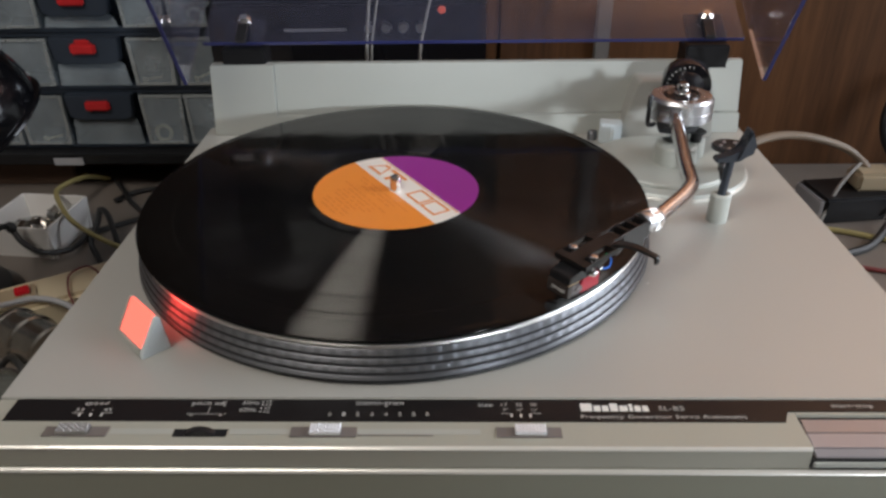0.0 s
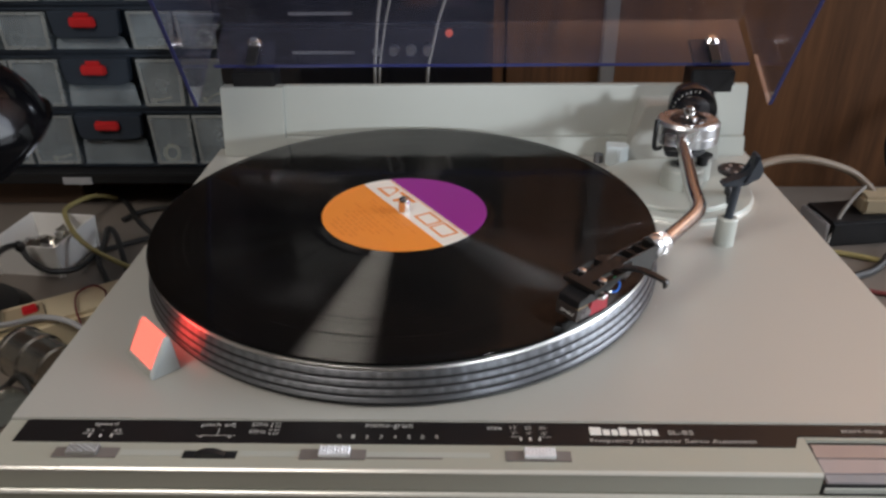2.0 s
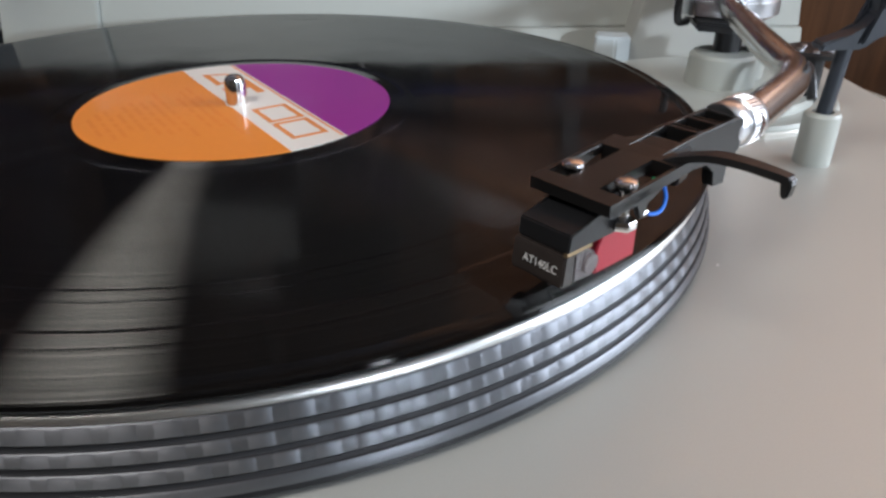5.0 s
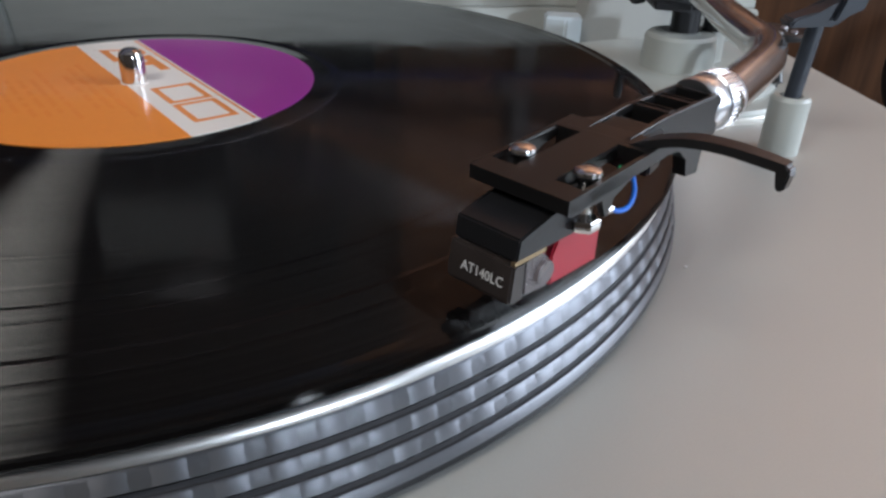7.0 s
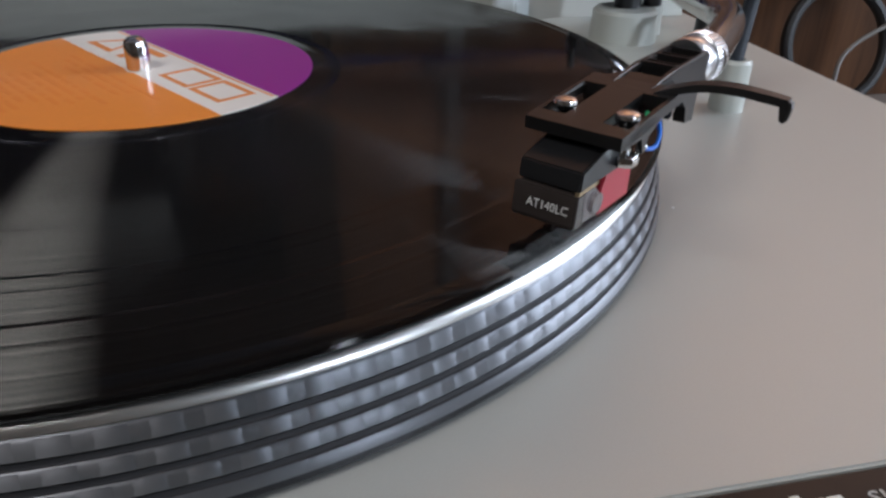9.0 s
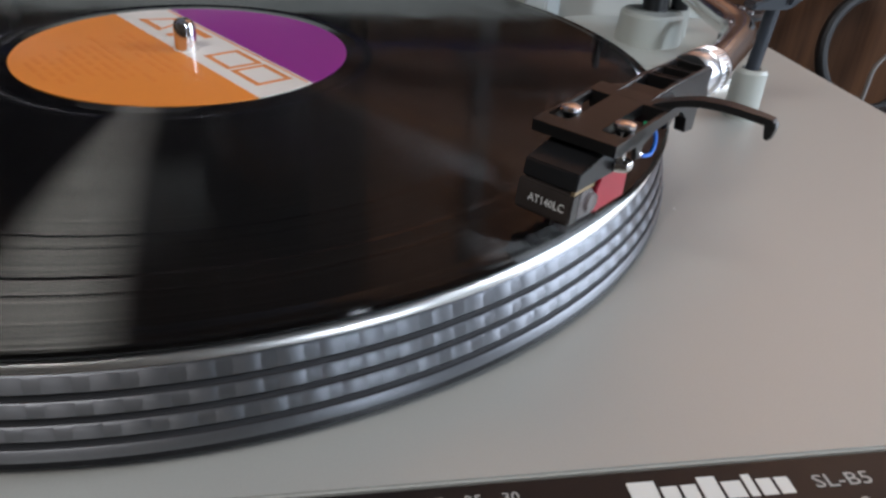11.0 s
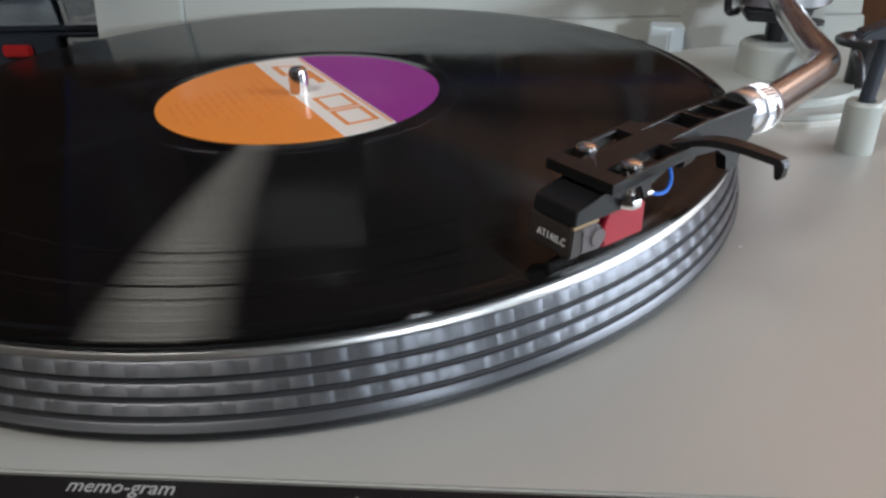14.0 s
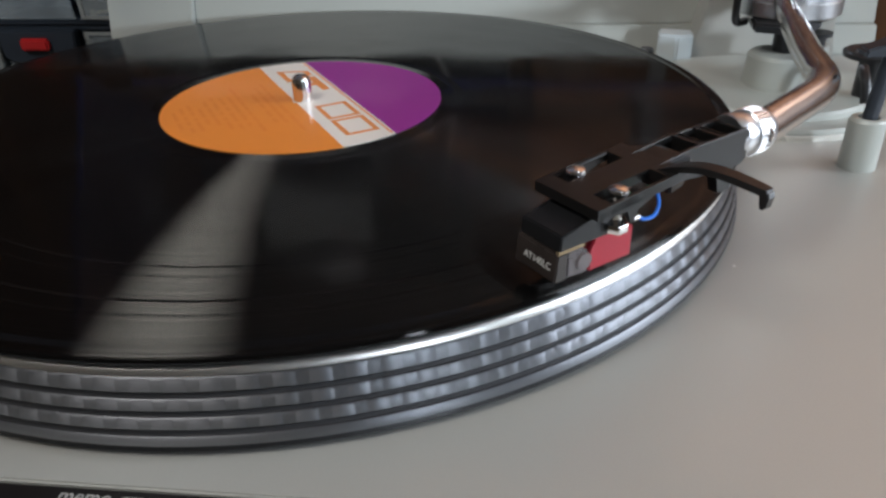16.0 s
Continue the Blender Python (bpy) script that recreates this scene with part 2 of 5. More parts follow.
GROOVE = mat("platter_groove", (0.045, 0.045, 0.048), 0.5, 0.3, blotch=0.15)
VINYL = vinyl_mat()
GAP = mat("smooth_black_vinyl", (0.006, 0.0056, 0.0056), 0.09, blotch=0.1, rough_var=0.01)
ORANGE = mat("orange_label_paper", (0.84, 0.27, 0.035), 0.5, blotch=0.05, grain=0.04, grain_scale=900, coat=0.45)
PURPLE = mat("purple_label_paper", (0.30, 0.022, 0.27), 0.5, blotch=0.05, grain=0.04, grain_scale=900, coat=0.45)
PAPER = mat("white_label_paper", (0.84, 0.78, 0.72), 0.55, blotch=0.04, coat=0.45)
PRINT = mat("brown_label_print", (0.72, 0.22, 0.032), 0.6, blotch=0.2)
LETTER = mat("orange_label_print", (0.72, 0.25, 0.06), 0.55, blotch=0.05)
REDGLOW = mat("lit_red_lens", (0.70, 0.08, 0.06), 0.3, blotch=0.03, emit=(1.0, 0.19, 0.13), emit_power=1.3)
REDPLAS = mat("red_plastic", (0.40, 0.016, 0.035), 0.34, blotch=0.08)
LATCHRED = mat("red_latch_plastic", (0.52, 0.02, 0.022), 0.4, blotch=0.08)
SMOKE = mat("smoked_stylus_plastic", (0.040, 0.032, 0.029), 0.2, blotch=0.25, blotch_scale=120)
SMOKE_CLEAR = clear_mat("smoked_clear_plastic", (0.55, 0.50, 0.50), (0.30, 0.26, 0.26), 0.36, 1.45, 0.12)
BLUEWIRE = mat("blue_wire", (0.02, 0.17, 0.72), 0.4)
GREENWIRE = mat("green_wire", (0.02, 0.38, 0.16), 0.4)
ACRYLIC = clear_mat("smoky_blue_acrylic", (0.93, 0.93, 0.955), (0.27, 0.28, 0.42), 0.036, 1.49, 0.05)
ACRYL_EDGE = mat("blue_acrylic_edge", (0.035, 0.04, 0.14), 0.2, blotch=0.2, coat=0.4)
SLATE = mat("dark_slate_plastic", (0.028, 0.038, 0.054), 0.45, blotch=0.15, bump=0.05, bump_scale=1500)
BIN = clear_mat("cloudy_bin_plastic", (0.86, 0.90, 0.91), (0.58, 0.65, 0.70), 0.235, 1.4, 0.2)
BINRIM = clear_mat("cloudy_bin_edge", (0.8, 0.82, 0.82), (0.62, 0.65, 0.65), 0.30, 1.4, 0.2)
WOODWALL = wood_mat("brown_wood_panel", (0.050, 0.021, 0.008), (0.130, 0.056, 0.0215), 0.6, "Z", 7)
WOODUPPER = wood_mat("nearly_black_wood", (0.018, 0.0082, 0.0044), (0.055, 0.026, 0.013), 0.5, "Z", 7)
MIDWOOD = wood_mat("red_brown_wood", (0.13, 0.058, 0.025), (0.27, 0.125, 0.056), 0.5, "Z", 7)
WOODDARK = wood_mat("dark_stained_wood", (0.030, 0.017, 0.011), (0.085, 0.048, 0.030), 0.5, "X", 7)
TABLEM = mat("grey_beige_laminate", (0.165, 0.14, 0.12), 0.42, grain=0.06, grain_scale=500, blotch=0.14, blotch_scale=6)
WALLP = mat("room_wall_paint", (0.30, 0.26, 0.21), 0.8, blotch=0.06, blotch_scale=2)
PINE = wood_mat("orange_pine", (0.35, 0.175, 0.085), (0.56, 0.31, 0.165), 0.5, "Z", 4)
SLATEP = mat("dark_grey_wall_paint", (0.16, 0.17, 0.22), 0.7, blotch=0.08, blotch_scale=3)
CEILP = mat("pale_ceiling_paint", (0.42, 0.41, 0.39), 0.8, blotch=0.05, blotch_scale=2)
FLOORM = wood_mat("room_floor_wood", (0.08, 0.045, 0.025), (0.20, 0.12, 0.07), 0.4, "Y", 3)
WHITEP = mat("white_plastic", (0.74, 0.72, 0.69), 0.4, blotch=0.06)
# cream plastic darkened in its colour, mainly for the shade right of the turntable
DIMCREAM = mat("dimmed_cream_plastic", (0.36, 0.29, 0.19), 0.45, blotch=0.12)
CREAM = mat("cream_plastic", (0.62, 0.53, 0.36), 0.42, blotch=0.1)
WCABLE = mat("white_cable_sheath", (0.50, 0.455, 0.39), 0.5, blotch=0.12, blotch_scale=40)
# pale cable sheaths with the shade they lie in mixed into the colour
DIMSHEATH = mat("dimmed_pale_sheath", (0.20, 0.185, 0.165), 0.55, blotch=0.15, blotch_scale=40)
SHADESHEATH = mat("shaded_off_white_sheath", (0.19, 0.14, 0.095), 0.5, blotch=0.12, blotch_scale=40)
GCABLE = mat("grey_cable_sheath", (0.36, 0.36, 0.37), 0.5, blotch=0.1)
YCABLE = mat("yellow_cable_sheath", (0.30, 0.25, 0.10), 0.5, blotch=0.15, blotch_scale=50)
BCABLE = mat("black_cable_sheath", (0.018, 0.018, 0.018), 0.5, blotch=0.2)
MAROON = mat("dark_red_cable_sheath", (0.16, 0.03, 0.03), 0.5, blotch=0.2)
TIN = mat("tarnished_tin", (0.46, 0.43, 0.38), 0.24, 0.95, blotch=0.4, blotch_scale=60, grain=0.15)
BOXBR = mat("brown_cardboard", (0.10, 0.058, 0.036), 0.8, blotch=0.12)
BAG = mat("white_crumpled_film", (0.78, 0.78, 0.77), 0.35, blotch=0.08)
GLASSJ = clear_mat("clear_lens_glass", (0.85, 0.88, 0.86), (0.35, 0.37, 0.36), 0.15, 1.5, 0.05)

# ---- mesh helpers ----
# The place is drawn on a plan of its own; PLAN brings it to the scale and level of the record, whose centre is the origin.
PLAN = Matrix.Translation((0.0005, -0.0061, 0.0030)) @ Matrix.Diagonal((0.9826, 0.9629, 0.9871, 1))
TRUE = Matrix.Identity(4)
drawn = [PLAN]


def finish(bm, name, material, angle=32):
    bm.transform(drawn[0])
    bmesh.ops.recalc_face_normals(bm, faces=bm.faces[:])
    me = bpy.data.meshes.new(name)
    for f in bm.faces:
        f.smooth = True
    bm.to_mesh(me)
    bm.free()
    me.set_sharp_from_angle(angle=radians(angle))
    me.materials.append(material)
    return me


def thing(name, at, label, category, group="", kind=""):
    ob = new(name)
    ob.location = at
    ob.empty_display_size = 0.02
    return tagged(ob, label, category, group, kind)


def part(name, bm, material, parent, label="", angle=32, kind=""):
    """One mesh, written in world places, under a thing or under a part of one."""
    ob = new(name, finish(bm, name, material, angle))
    ob.parent = parent
    if parent.parent is None and parent.type == "EMPTY":
        ob.matrix_parent_inverse = Matrix.Translation(-Vector(parent.location))
    return tagged(ob, label, kind=kind)


def solo(name, bm, material, label, category, group="", kind="", angle=32):
    return tagged(new(name, finish(bm, name, material, angle)), label, category, group, kind)


def B():
    return bmesh.new()


def bev(bm, geom, width, seg=2):
    if width:
        edges = list({e for v in geom for e in v.link_edges})
        bmesh.ops.bevel(bm, geom=edges, offset=width, segments=seg, affect="EDGES", clamp_overlap=True)


def box(bm, x0, x1, y0, y1, z0, z1, bevel=0.0, m=None, seg=2):
    r = bmesh.ops.create_cube(bm, size=1.0)
    vs = r["verts"]
    for v in vs:
        v.co = Vector((x0 + (v.co.x + 0.5) * (x1 - x0), y0 + (v.co.y + 0.5) * (y1 - y0), z0 + (v.co.z + 0.5) * (z1 - z0)))
    if m:
        for v in vs:
            v.co = m @ v.co
    bev(bm, vs, bevel, seg)
    return bm


def prism(bm, poly, place, a, b, bevel=0.0, seg=2):
    """A polygon of (p, q) pushed from a to b; place(p, q, s) gives the world point."""
    n = len(poly)
    lo = [bm.verts.new(place(p, q, a)) for p, q in poly]
    hi = [bm.verts.new(place(p, q, b)) for p, q in poly]
    bm.faces.new(lo[::-1])
    bm.faces.new(hi)
    for i in range(n):
        bm.faces.new((lo[i], lo[(i + 1) % n], hi[(i + 1) % n], hi[i]))
    bev(bm, lo + hi, bevel, seg)
    return bm


def lathe(bm, prof, at=(0, 0, 0), seg=64, m=None, closed=False):
    """A profile of (r, z) turned round the z axis at a place."""
    rings = []
    c = Vector(at)
    for r, z in prof:
        if r < 1e-6:
            rings.append([bm.verts.new(c + Vector((0, 0, z)))])
        else:
            rings.append([bm.verts.new(c + Vector((r * math.cos(2 * math.pi * k / seg), r * math.sin(2 * math.pi * k / seg), z))) for k in range(seg)])
    pairs = list(zip(rings, rings[1:])) + ([(rings[-1], rings[0])] if closed else [])
    for a, b in pairs:
        for k in range(seg):
            k2 = (k + 1) % seg
            if len(a) == 1 and len(b) == 1:
                continue
            if len(a) == 1:
                bm.faces.new((a[0], b[k], b[k2]))
            elif len(b) == 1:
                bm.faces.new((a[k], b[0], a[k2]))
            else:
                bm.faces.new((a[k], b[k], b[k2], a[k2]))
    if m:
        for ring in rings:
            for v in ring:
                v.co = m @ v.co
    return bm


def rod(bm, p0, p1, prof, seg=32):
    """A profile of (r, share of the way) turned round the line from p0 to p1."""
    p0, p1 = Vector(p0), Vector(p1)
    d = p1 - p0
    m = Matrix.Translation(p0) @ d.to_track_quat("Z", "Y").to_matrix().to_4x4()
    return lathe(bm, [(r, s * d.length) for r, s in prof], seg=seg, m=m)


def smooth_path(pts, n=8):
    pts = [Vector(p) for p in pts]
    q = [pts[0] * 2 - pts[1]] + pts + [pts[-1] * 2 - pts[-2]]
    out = []
    for i in range(1, len(q) - 2):
        for k in range(n):
            t = k / n
            a, b, c, d = q[i - 1], q[i], q[i + 1], q[i + 2]
            out.append(0.5 * ((2 * b) + (c - a) * t + (2 * a - 5 * b + 4 * c - d) * t * t + (3 * b - a - 3 * c + d) * t ** 3))
    out.append(pts[-1])
    return out


def tube(bm, pts, r, seg=10, n=8, smooth=True):
    path = smooth_path(pts, n) if smooth else [Vector(p) for p in pts]
    rings = []
    up = Vector((0, 0, 1))
    for i, p in enumerate(path):
        d = (path[min(i + 1, len(path) - 1)] - path[max(i - 1, 0)]).normalized()
        if abs(d.dot(up)) > 0.97:
            up = Vector((0.3, 0.9, 0.1)).normalized()
        s = d.cross(up).normalized()
        w = s.cross(d).normalized()
        up = w
        rad = r(i / (len(path) - 1)) if callable(r) else r
        rings.append([bm.verts.new(p + rad * (math.cos(2 * math.pi * k / seg) * s + math.sin(2 * math.pi * k / seg) * w)) for k in range(seg)])
    for a, b in zip(rings, rings[1:]):
        for k in range(seg):
            bm.faces.new((a[k], a[(k + 1) % seg], b[(k + 1) % seg], b[k]))
    bm.faces.new(rings[0][::-1])
    bm.faces.new(rings[-1])
    return bm


def lettering(body, width, at, parent, material, m=None, name="lettering", squash=1.0, depth=0.00008, height=None):
    """Flat raised letters, as wide as given, centred on a place."""
    cu = bpy.data.curves.new("letters", "FONT")
    cu.body, cu.align_x, cu.align_y, cu.extrude, cu.resolution_u = body, "CENTER", "CENTER", 0.0, 2
    ob = new("letters", cu)
    me = bpy.data.meshes.new_from_object(ob.evaluated_get(bpy.context.evaluated_depsgraph_get()))
    bpy.data.objects.remove(ob)
    bpy.data.curves.remove(cu)
    bm = B()
    bm.from_mesh(me)
    bpy.data.meshes.remove(me)
    xs = [v.co.x for v in bm.verts]
    ys = [v.co.y for v in bm.verts]
    s = width / (max(xs) - min(xs))
    sy = (height / (max(ys) - min(ys))) if height else s * squash
    cx, cy = (max(xs) + min(xs)) / 2, (max(ys) + min(ys)) / 2
    mm = (m or Matrix.Identity(4))
    g = bmesh.ops.extrude_face_region(bm, geom=bm.faces[:])
    top = [e for e in g["geom"] if isinstance(e, bmesh.types.BMVert)]
    for v in bm.verts:
        v.co = Vector(((v.co.x - cx) * s, (v.co.y - cy) * sy, 0))
    for v in top:
        v.co.z = depth
    for v in bm.verts:
        v.co = Vector(at) + (mm.to_3x3() @ v.co)
    return part(name, bm, material, parent)


# ---- room ----
bm = B(); box(bm, -2.6, 1.8, -3.6, 0.475, -0.97, -0.95)
solo("floor", bm, FLOORM, "brown wooden floor of the room", "floor", kind="structure")
bm = B(); box(bm, -2.6, 1.8, -3.6, 0.6, 1.55, 1.60)
solo("ceiling", bm, CEILP, "pale painted ceiling of the room", "ceiling", kind="structure")
bm = B(); box(bm, -2.7, -2.6, -3.6, 0.6, -0.97, 1.60)
solo("wall_west", bm, WALLP, "brown painted wall", "wall", kind="structure")
# the east wall has two window openings in it
bm = B()
for y0, y1, z0, z1 in ((-3.6, -2.62, -0.97, 1.60), (-2.62, -2.22, -0.97, 0.22), (-2.62, -2.22, 0.68, 1.60), (-2.22, -1.27, -0.97, 1.60),
                       (-1.27, 0.45, -0.97, -0.10), (-1.27, 0.45, 1.34, 1.60), (0.45, 0.6, -0.97, 1.60)):
    box(bm, 1.80, 1.90, y0, y1, z0, z1)
solo("wall_east", bm, WALLP, "brown painted wall with two window openings", "wall", kind="structure")
bm = B(); box(bm, -2.7, 1.9, -3.7, -3.6, -0.97, 1.60)
solo("wall_south", bm, WALLP, "brown painted wall", "wall", kind="structure")
wall = thing("wall_north", (0.5, 0.475, -0.97), "brown wood-panelled wall behind the bench", "wall", kind="structure")
edges = [-2.7, -1.6, -0.62, 0.085, 0.72, 1.31, 1.80]
for a, b in zip(edges, edges[1:]):
    split = 0.17 if a > 0.05 else 0.12
    bm = B(); box(bm, a + 0.0015, b - 0.0015, 0.475, 0.50, -0.95, split, 0.0015)
    part("panel", bm, WOODWALL, wall)
    # unseen panels, invented: dark ones dim the vinyl's reflections, reddish and pine ones warm them
    bm = B(); box(bm, a + 0.0015, b - 0.0015, 0.475, 0.50, split + 0.003, 0.60, 0.0015)
    part("panel", bm, MIDWOOD if a > 0.05 else WOODUPPER, wall, "reddish middle panel" if a > 0.05 else "dark middle panel")
    bm = B(); box(bm, a + 0.0015, b - 0.0015, 0.475, 0.50, 0.603, 1.55, 0.0015)
    part("panel", bm, PINE if a > 0.05 else SLATEP, wall, "orange pine upper panel" if a > 0.05 else "dark grey upper panel")
bm = B(); box(bm, -2.7, 1.8, 0.497, 0.56, -0.97, 1.60)
part("backing", bm, WOODDARK, wall)
bm = B(); box(bm, 0.196, 0.214, 0.468, 0.4745, TABLE, 1.55, 0.002)
solo("trim", bm, mat("grey_trim", (0.14, 0.13, 0.12), 0.5), "grey vertical trim strip on the wood wall", "trim", kind="structure")

table = thing("workbench", (0.1, 0.0, -0.95), "grey-beige laminate workbench under the turntable", "table")
bm = B(); box(bm, -0.95, 1.15, -0.36, 0.474, TABLE - 0.035, TABLE, 0.003)
part("tabletop", bm, TABLEM, table)
for x in (-0.88, 1.08):
    for y in (-0.30, 0.41):
        bm = B(); box(bm, x - 0.03, x + 0.03, y - 0.03, y + 0.03, -0.95, TABLE - 0.035, 0.003)
        part("leg", bm, WOODDARK, table)

# ---- turntable ----
XL, XR = -0.168, 0.266
YF, YB = -0.1588, 0.178
tt = thing("turntable", (0.049, 0.0, -0.118), "silver-grey record player with its clear lid raised, playing a record", "turntable")
stand = thing("riser_board", (0.049, 0.0, TABLE), "dark wooden riser under the turntable", "riser")
bm = B(); box(bm, XL + 0.01, XR - 0.01, -0.185, 0.17, -0.150, -0.132, 0.002)
part("board", bm, WOODDARK, stand)
for x in (XL + 0.03, XR - 0.03):
    bm = B(); box(bm, x - 0.009, x + 0.009, -0.18, 0.165, TABLE, -0.150, 0.001)
    part("side", bm, WOODDARK, stand)
for x in (XL + 0.045, XR - 0.045):
    for y in (-0.15, 0.14):
        bm = B(); lathe(bm, [(0, -0.132), (0.017, -0.132), (0.019, -0.130), (0.019, -0.119), (0, -0.119)], (x, y, 0), 32)
        part("foot", bm, BLACK, tt)


def along_x(p, q, s):
    return Vector((s, p, q))


# body: the deck with its small front lip, and below it the two-stepped front
bm = B()
prism(bm, [(YF, DECK), (YB, DECK), (YB, -0.118), (YF, -0.118)], along_x, XL, XR, 0.0005)
part("plinth", bm, SILVER, tt, "silver-grey painted deck")
# control shelf (upper step) left of the large key
SH = DECK - 0.0011
KX = 0.1822
bm = B()
prism(bm, [(YF - 0.0002, SH), (-0.1874, SH), (-0.1884, SH - 0.0010), (-0.1886, -0.0385), (YF - 0.0002, -0.0385)], along_x, XL, KX, 0.0002)
part("control_shelf", bm, SHELF, tt, "champagne-grey control shelf")
bm = B()
prism(bm, [(-0.1873, SH + 0.0001), (-0.1880, SH - 0.0001), (-0.1887, SH - 0.0008), (-0.1888, SH - 0.0014), (-0.1882, SH - 0.0014)], along_x, XL + 0.0005, KX - 0.0005)
part("shelf_edge", bm, EDGE, tt, "bright rounded edge")
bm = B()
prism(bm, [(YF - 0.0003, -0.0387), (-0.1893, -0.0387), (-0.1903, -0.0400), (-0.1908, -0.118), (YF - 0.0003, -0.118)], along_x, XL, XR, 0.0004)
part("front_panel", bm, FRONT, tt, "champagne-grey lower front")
bm = B()
prism(bm, [(-0.1892, -0.0386), (-0.1899, -0.0388), (-0.1907, -0.0396), (-0.1909, -0.0402), (-0.1903, -0.0402)], along_x, XL + 0.0005, XR - 0.0005)
part("front_edge", bm, EDGE, tt, "bright rounded edge")
# the large start key: a sloping top with two bands, a gap, a lower bar
key_rows = [((-0.1690, -0.0292), (-0.1765, -0.0298), mat("key_brown", (0.33, 0.28, 0.27), 0.35, 0.3, blotch=0.05)),
            ((-0.1767, -0.0299), (-0.1845, -0.0306), mat("key_mauve", (0.36, 0.33, 0.34), 0.35, 0.3, blotch=0.05)),
            ((-0.1847, -0.0307), (-0.1885, -0.0318), mat("key_grey", (0.30, 0.28, 0.29), 0.35, 0.3, blotch=0.05))]
key = None
for (ya, za), (yb, zb), mm in key_rows:
    bm = B()
    prism(bm, [(ya, za), (yb, zb), (yb, zb - 0.0035), (ya, za - 0.0035)], along_x, KX + 0.0018, XR - 0.006, 0.0003)
    ob = part("start_key" if key is None else "key_band", bm, mm, tt if key is None else key, "wide grey start key" if key is None else "")
    key = key or ob
bm = B()
prism(bm, [(-0.1682, -0.0292), (-0.1690, -0.0292), (-0.1888, -0.0326), (-0.1888, -0.0385), (-0.1682, -0.0385)], along_x, KX + 0.0003, XR - 0.004)
part("key_well", bm, BLACK, tt, "dark gap round the key")
bm = B(); prism(bm, [(-0.1889, -0.0338), (-0.1900, -0.0340), (-0.1900, -0.0366), (-0.1889, -0.0366)], along_x, KX + 0.0010, XR - 0.005, 0.0003)
part("key_bar", bm, SILVER2, tt)
bm = B(); box(bm, KX + 0.0003, XR, -0.1680, YF - 0.0003, -0.0385, SH, 0.0002)
part("key_surround", bm, SHELF, tt)
bm = B(); box(bm, XR - 0.0038, XR, -0.1890, -0.1682, -0.0385, SH - 0.0002, 0.0003)
part("end_block", bm, FRONT, tt)
# glossy black legend strip
SZ = SH + 0.0003
bm = B()
prism(bm, [(-0.1595, -0.1593), (0.2615, -0.1593), (0.2615, -0.1665), (0.1795, -0.1665), (0.1763, -0.1730), (-0.1598, -0.1730)], lambda p, q, s: Vector((p, q, s)), SZ - 0.0002, SZ + 0.0002)
strip = part("legend_strip", bm, STRIP, tt, "glossy black strip with pale lettering")
LZ = SZ + 0.0002


def word(body, width, x, y, material=INK, height=None):
    return lettering(body, width, (x, y + 0.0009, LZ), strip, material, height=height)


def dash(x0, x1, y0, y1, material=INK, name="mark"):
    return part(name, box(B(), x0, x1, y0 + 0.0009, y1 + 0.0009, LZ, LZ + 0.00008), material, strip)


word("speed", 0.0104, -0.1228, -0.1631, height=0.0031)
word("33", 0.0036, -0.1286, -0.1671, height=0.0020)
word("45", 0.0036, -0.1163, -0.1671, height=0.0020)
dash(-0.1312, -0.1262, -0.16930, -0.16895)
dash(-0.1183, -0.1133, -0.16930, -0.16895)
dash(-0.1231, -0.1227, -0.1674, -0.1670)
for x in (-0.1275, -0.1226, -0.1178):
    dash(x - 0.0004, x + 0.0004, -0.1712, -0.1696, INK_BRIGHT)
word("pitch adj", 0.0150, -0.0725, -0.1631, height=0.0034)
dash(-0.0790, -0.0650, -0.16985, -0.16955)
dash(-0.07165, -0.07135, -0.1696, -0.1652)
for x in (-0.0800, -0.0640):
    dash(x - 0.0003, x + 0.0003, -0.1700, -0.1694)
bm = B()
prism(bm, [(-0.0795, -0.1697), (-0.0778, -0.1692), (-0.0778, -0.1702)], lambda p, q, s: Vector((p, q, s)), LZ, LZ + 0.00008)
part("mark", bm, INK, strip)
bm = B()
prism(bm, [(-0.0645, -0.1697), (-0.0662, -0.1702), (-0.0662, -0.1692)], lambda p, q, s: Vector((p, q, s)), LZ, LZ + 0.00008)
part("mark", bm, INK, strip)
word("50Hz", 0.0072, -0.0540, -0.1624, height=0.0025)
word("60Hz", 0.0072, -0.0544, -0.1669, height=0.0025)
for y in (-0.1616, -0.1637, -0.1660, -0.1682):
    dash(-0.0490, -0.0484, y - 0.0004, y + 0.0004, INK_BRIGHT)
    word("45" if y in (-0.1616, -0.1660) else "33", 0.0028, -0.0462, y, height=0.0013)
word("memo-gram", 0.0208, 0.0032, -0.1632, height=0.0032)
for k, c in enumerate("012345BR"):
    word(c, 0.0015, -0.0180 + 0.00607 * k, -0.1697, height=0.0023)
word("size", 0.0064, 0.0495, -0.1635, height=0.0023)
for body, x in (("17", 0.0578), ("25", 0.0641), ("30", 0.0705)):
    word(body, 0.0028, x, -0.1634, height=0.0020)
for body, x in (("7\"", 0.0582), ("10\"", 0.0645), ("12\"", 0.0709)):
    word(body, 0.0026, x, -0.1668, height=0.0018)
dash(0.0563, 0.0606, -0.1692, -0.1689)
dash(0.0687, 0.0735, -0.1692, -0.1689)
for x in (0.0606, 0.0647, 0.0687):
    dash(x - 0.0004, x + 0.0004, -0.1714, -0.1694, INK_BRIGHT)
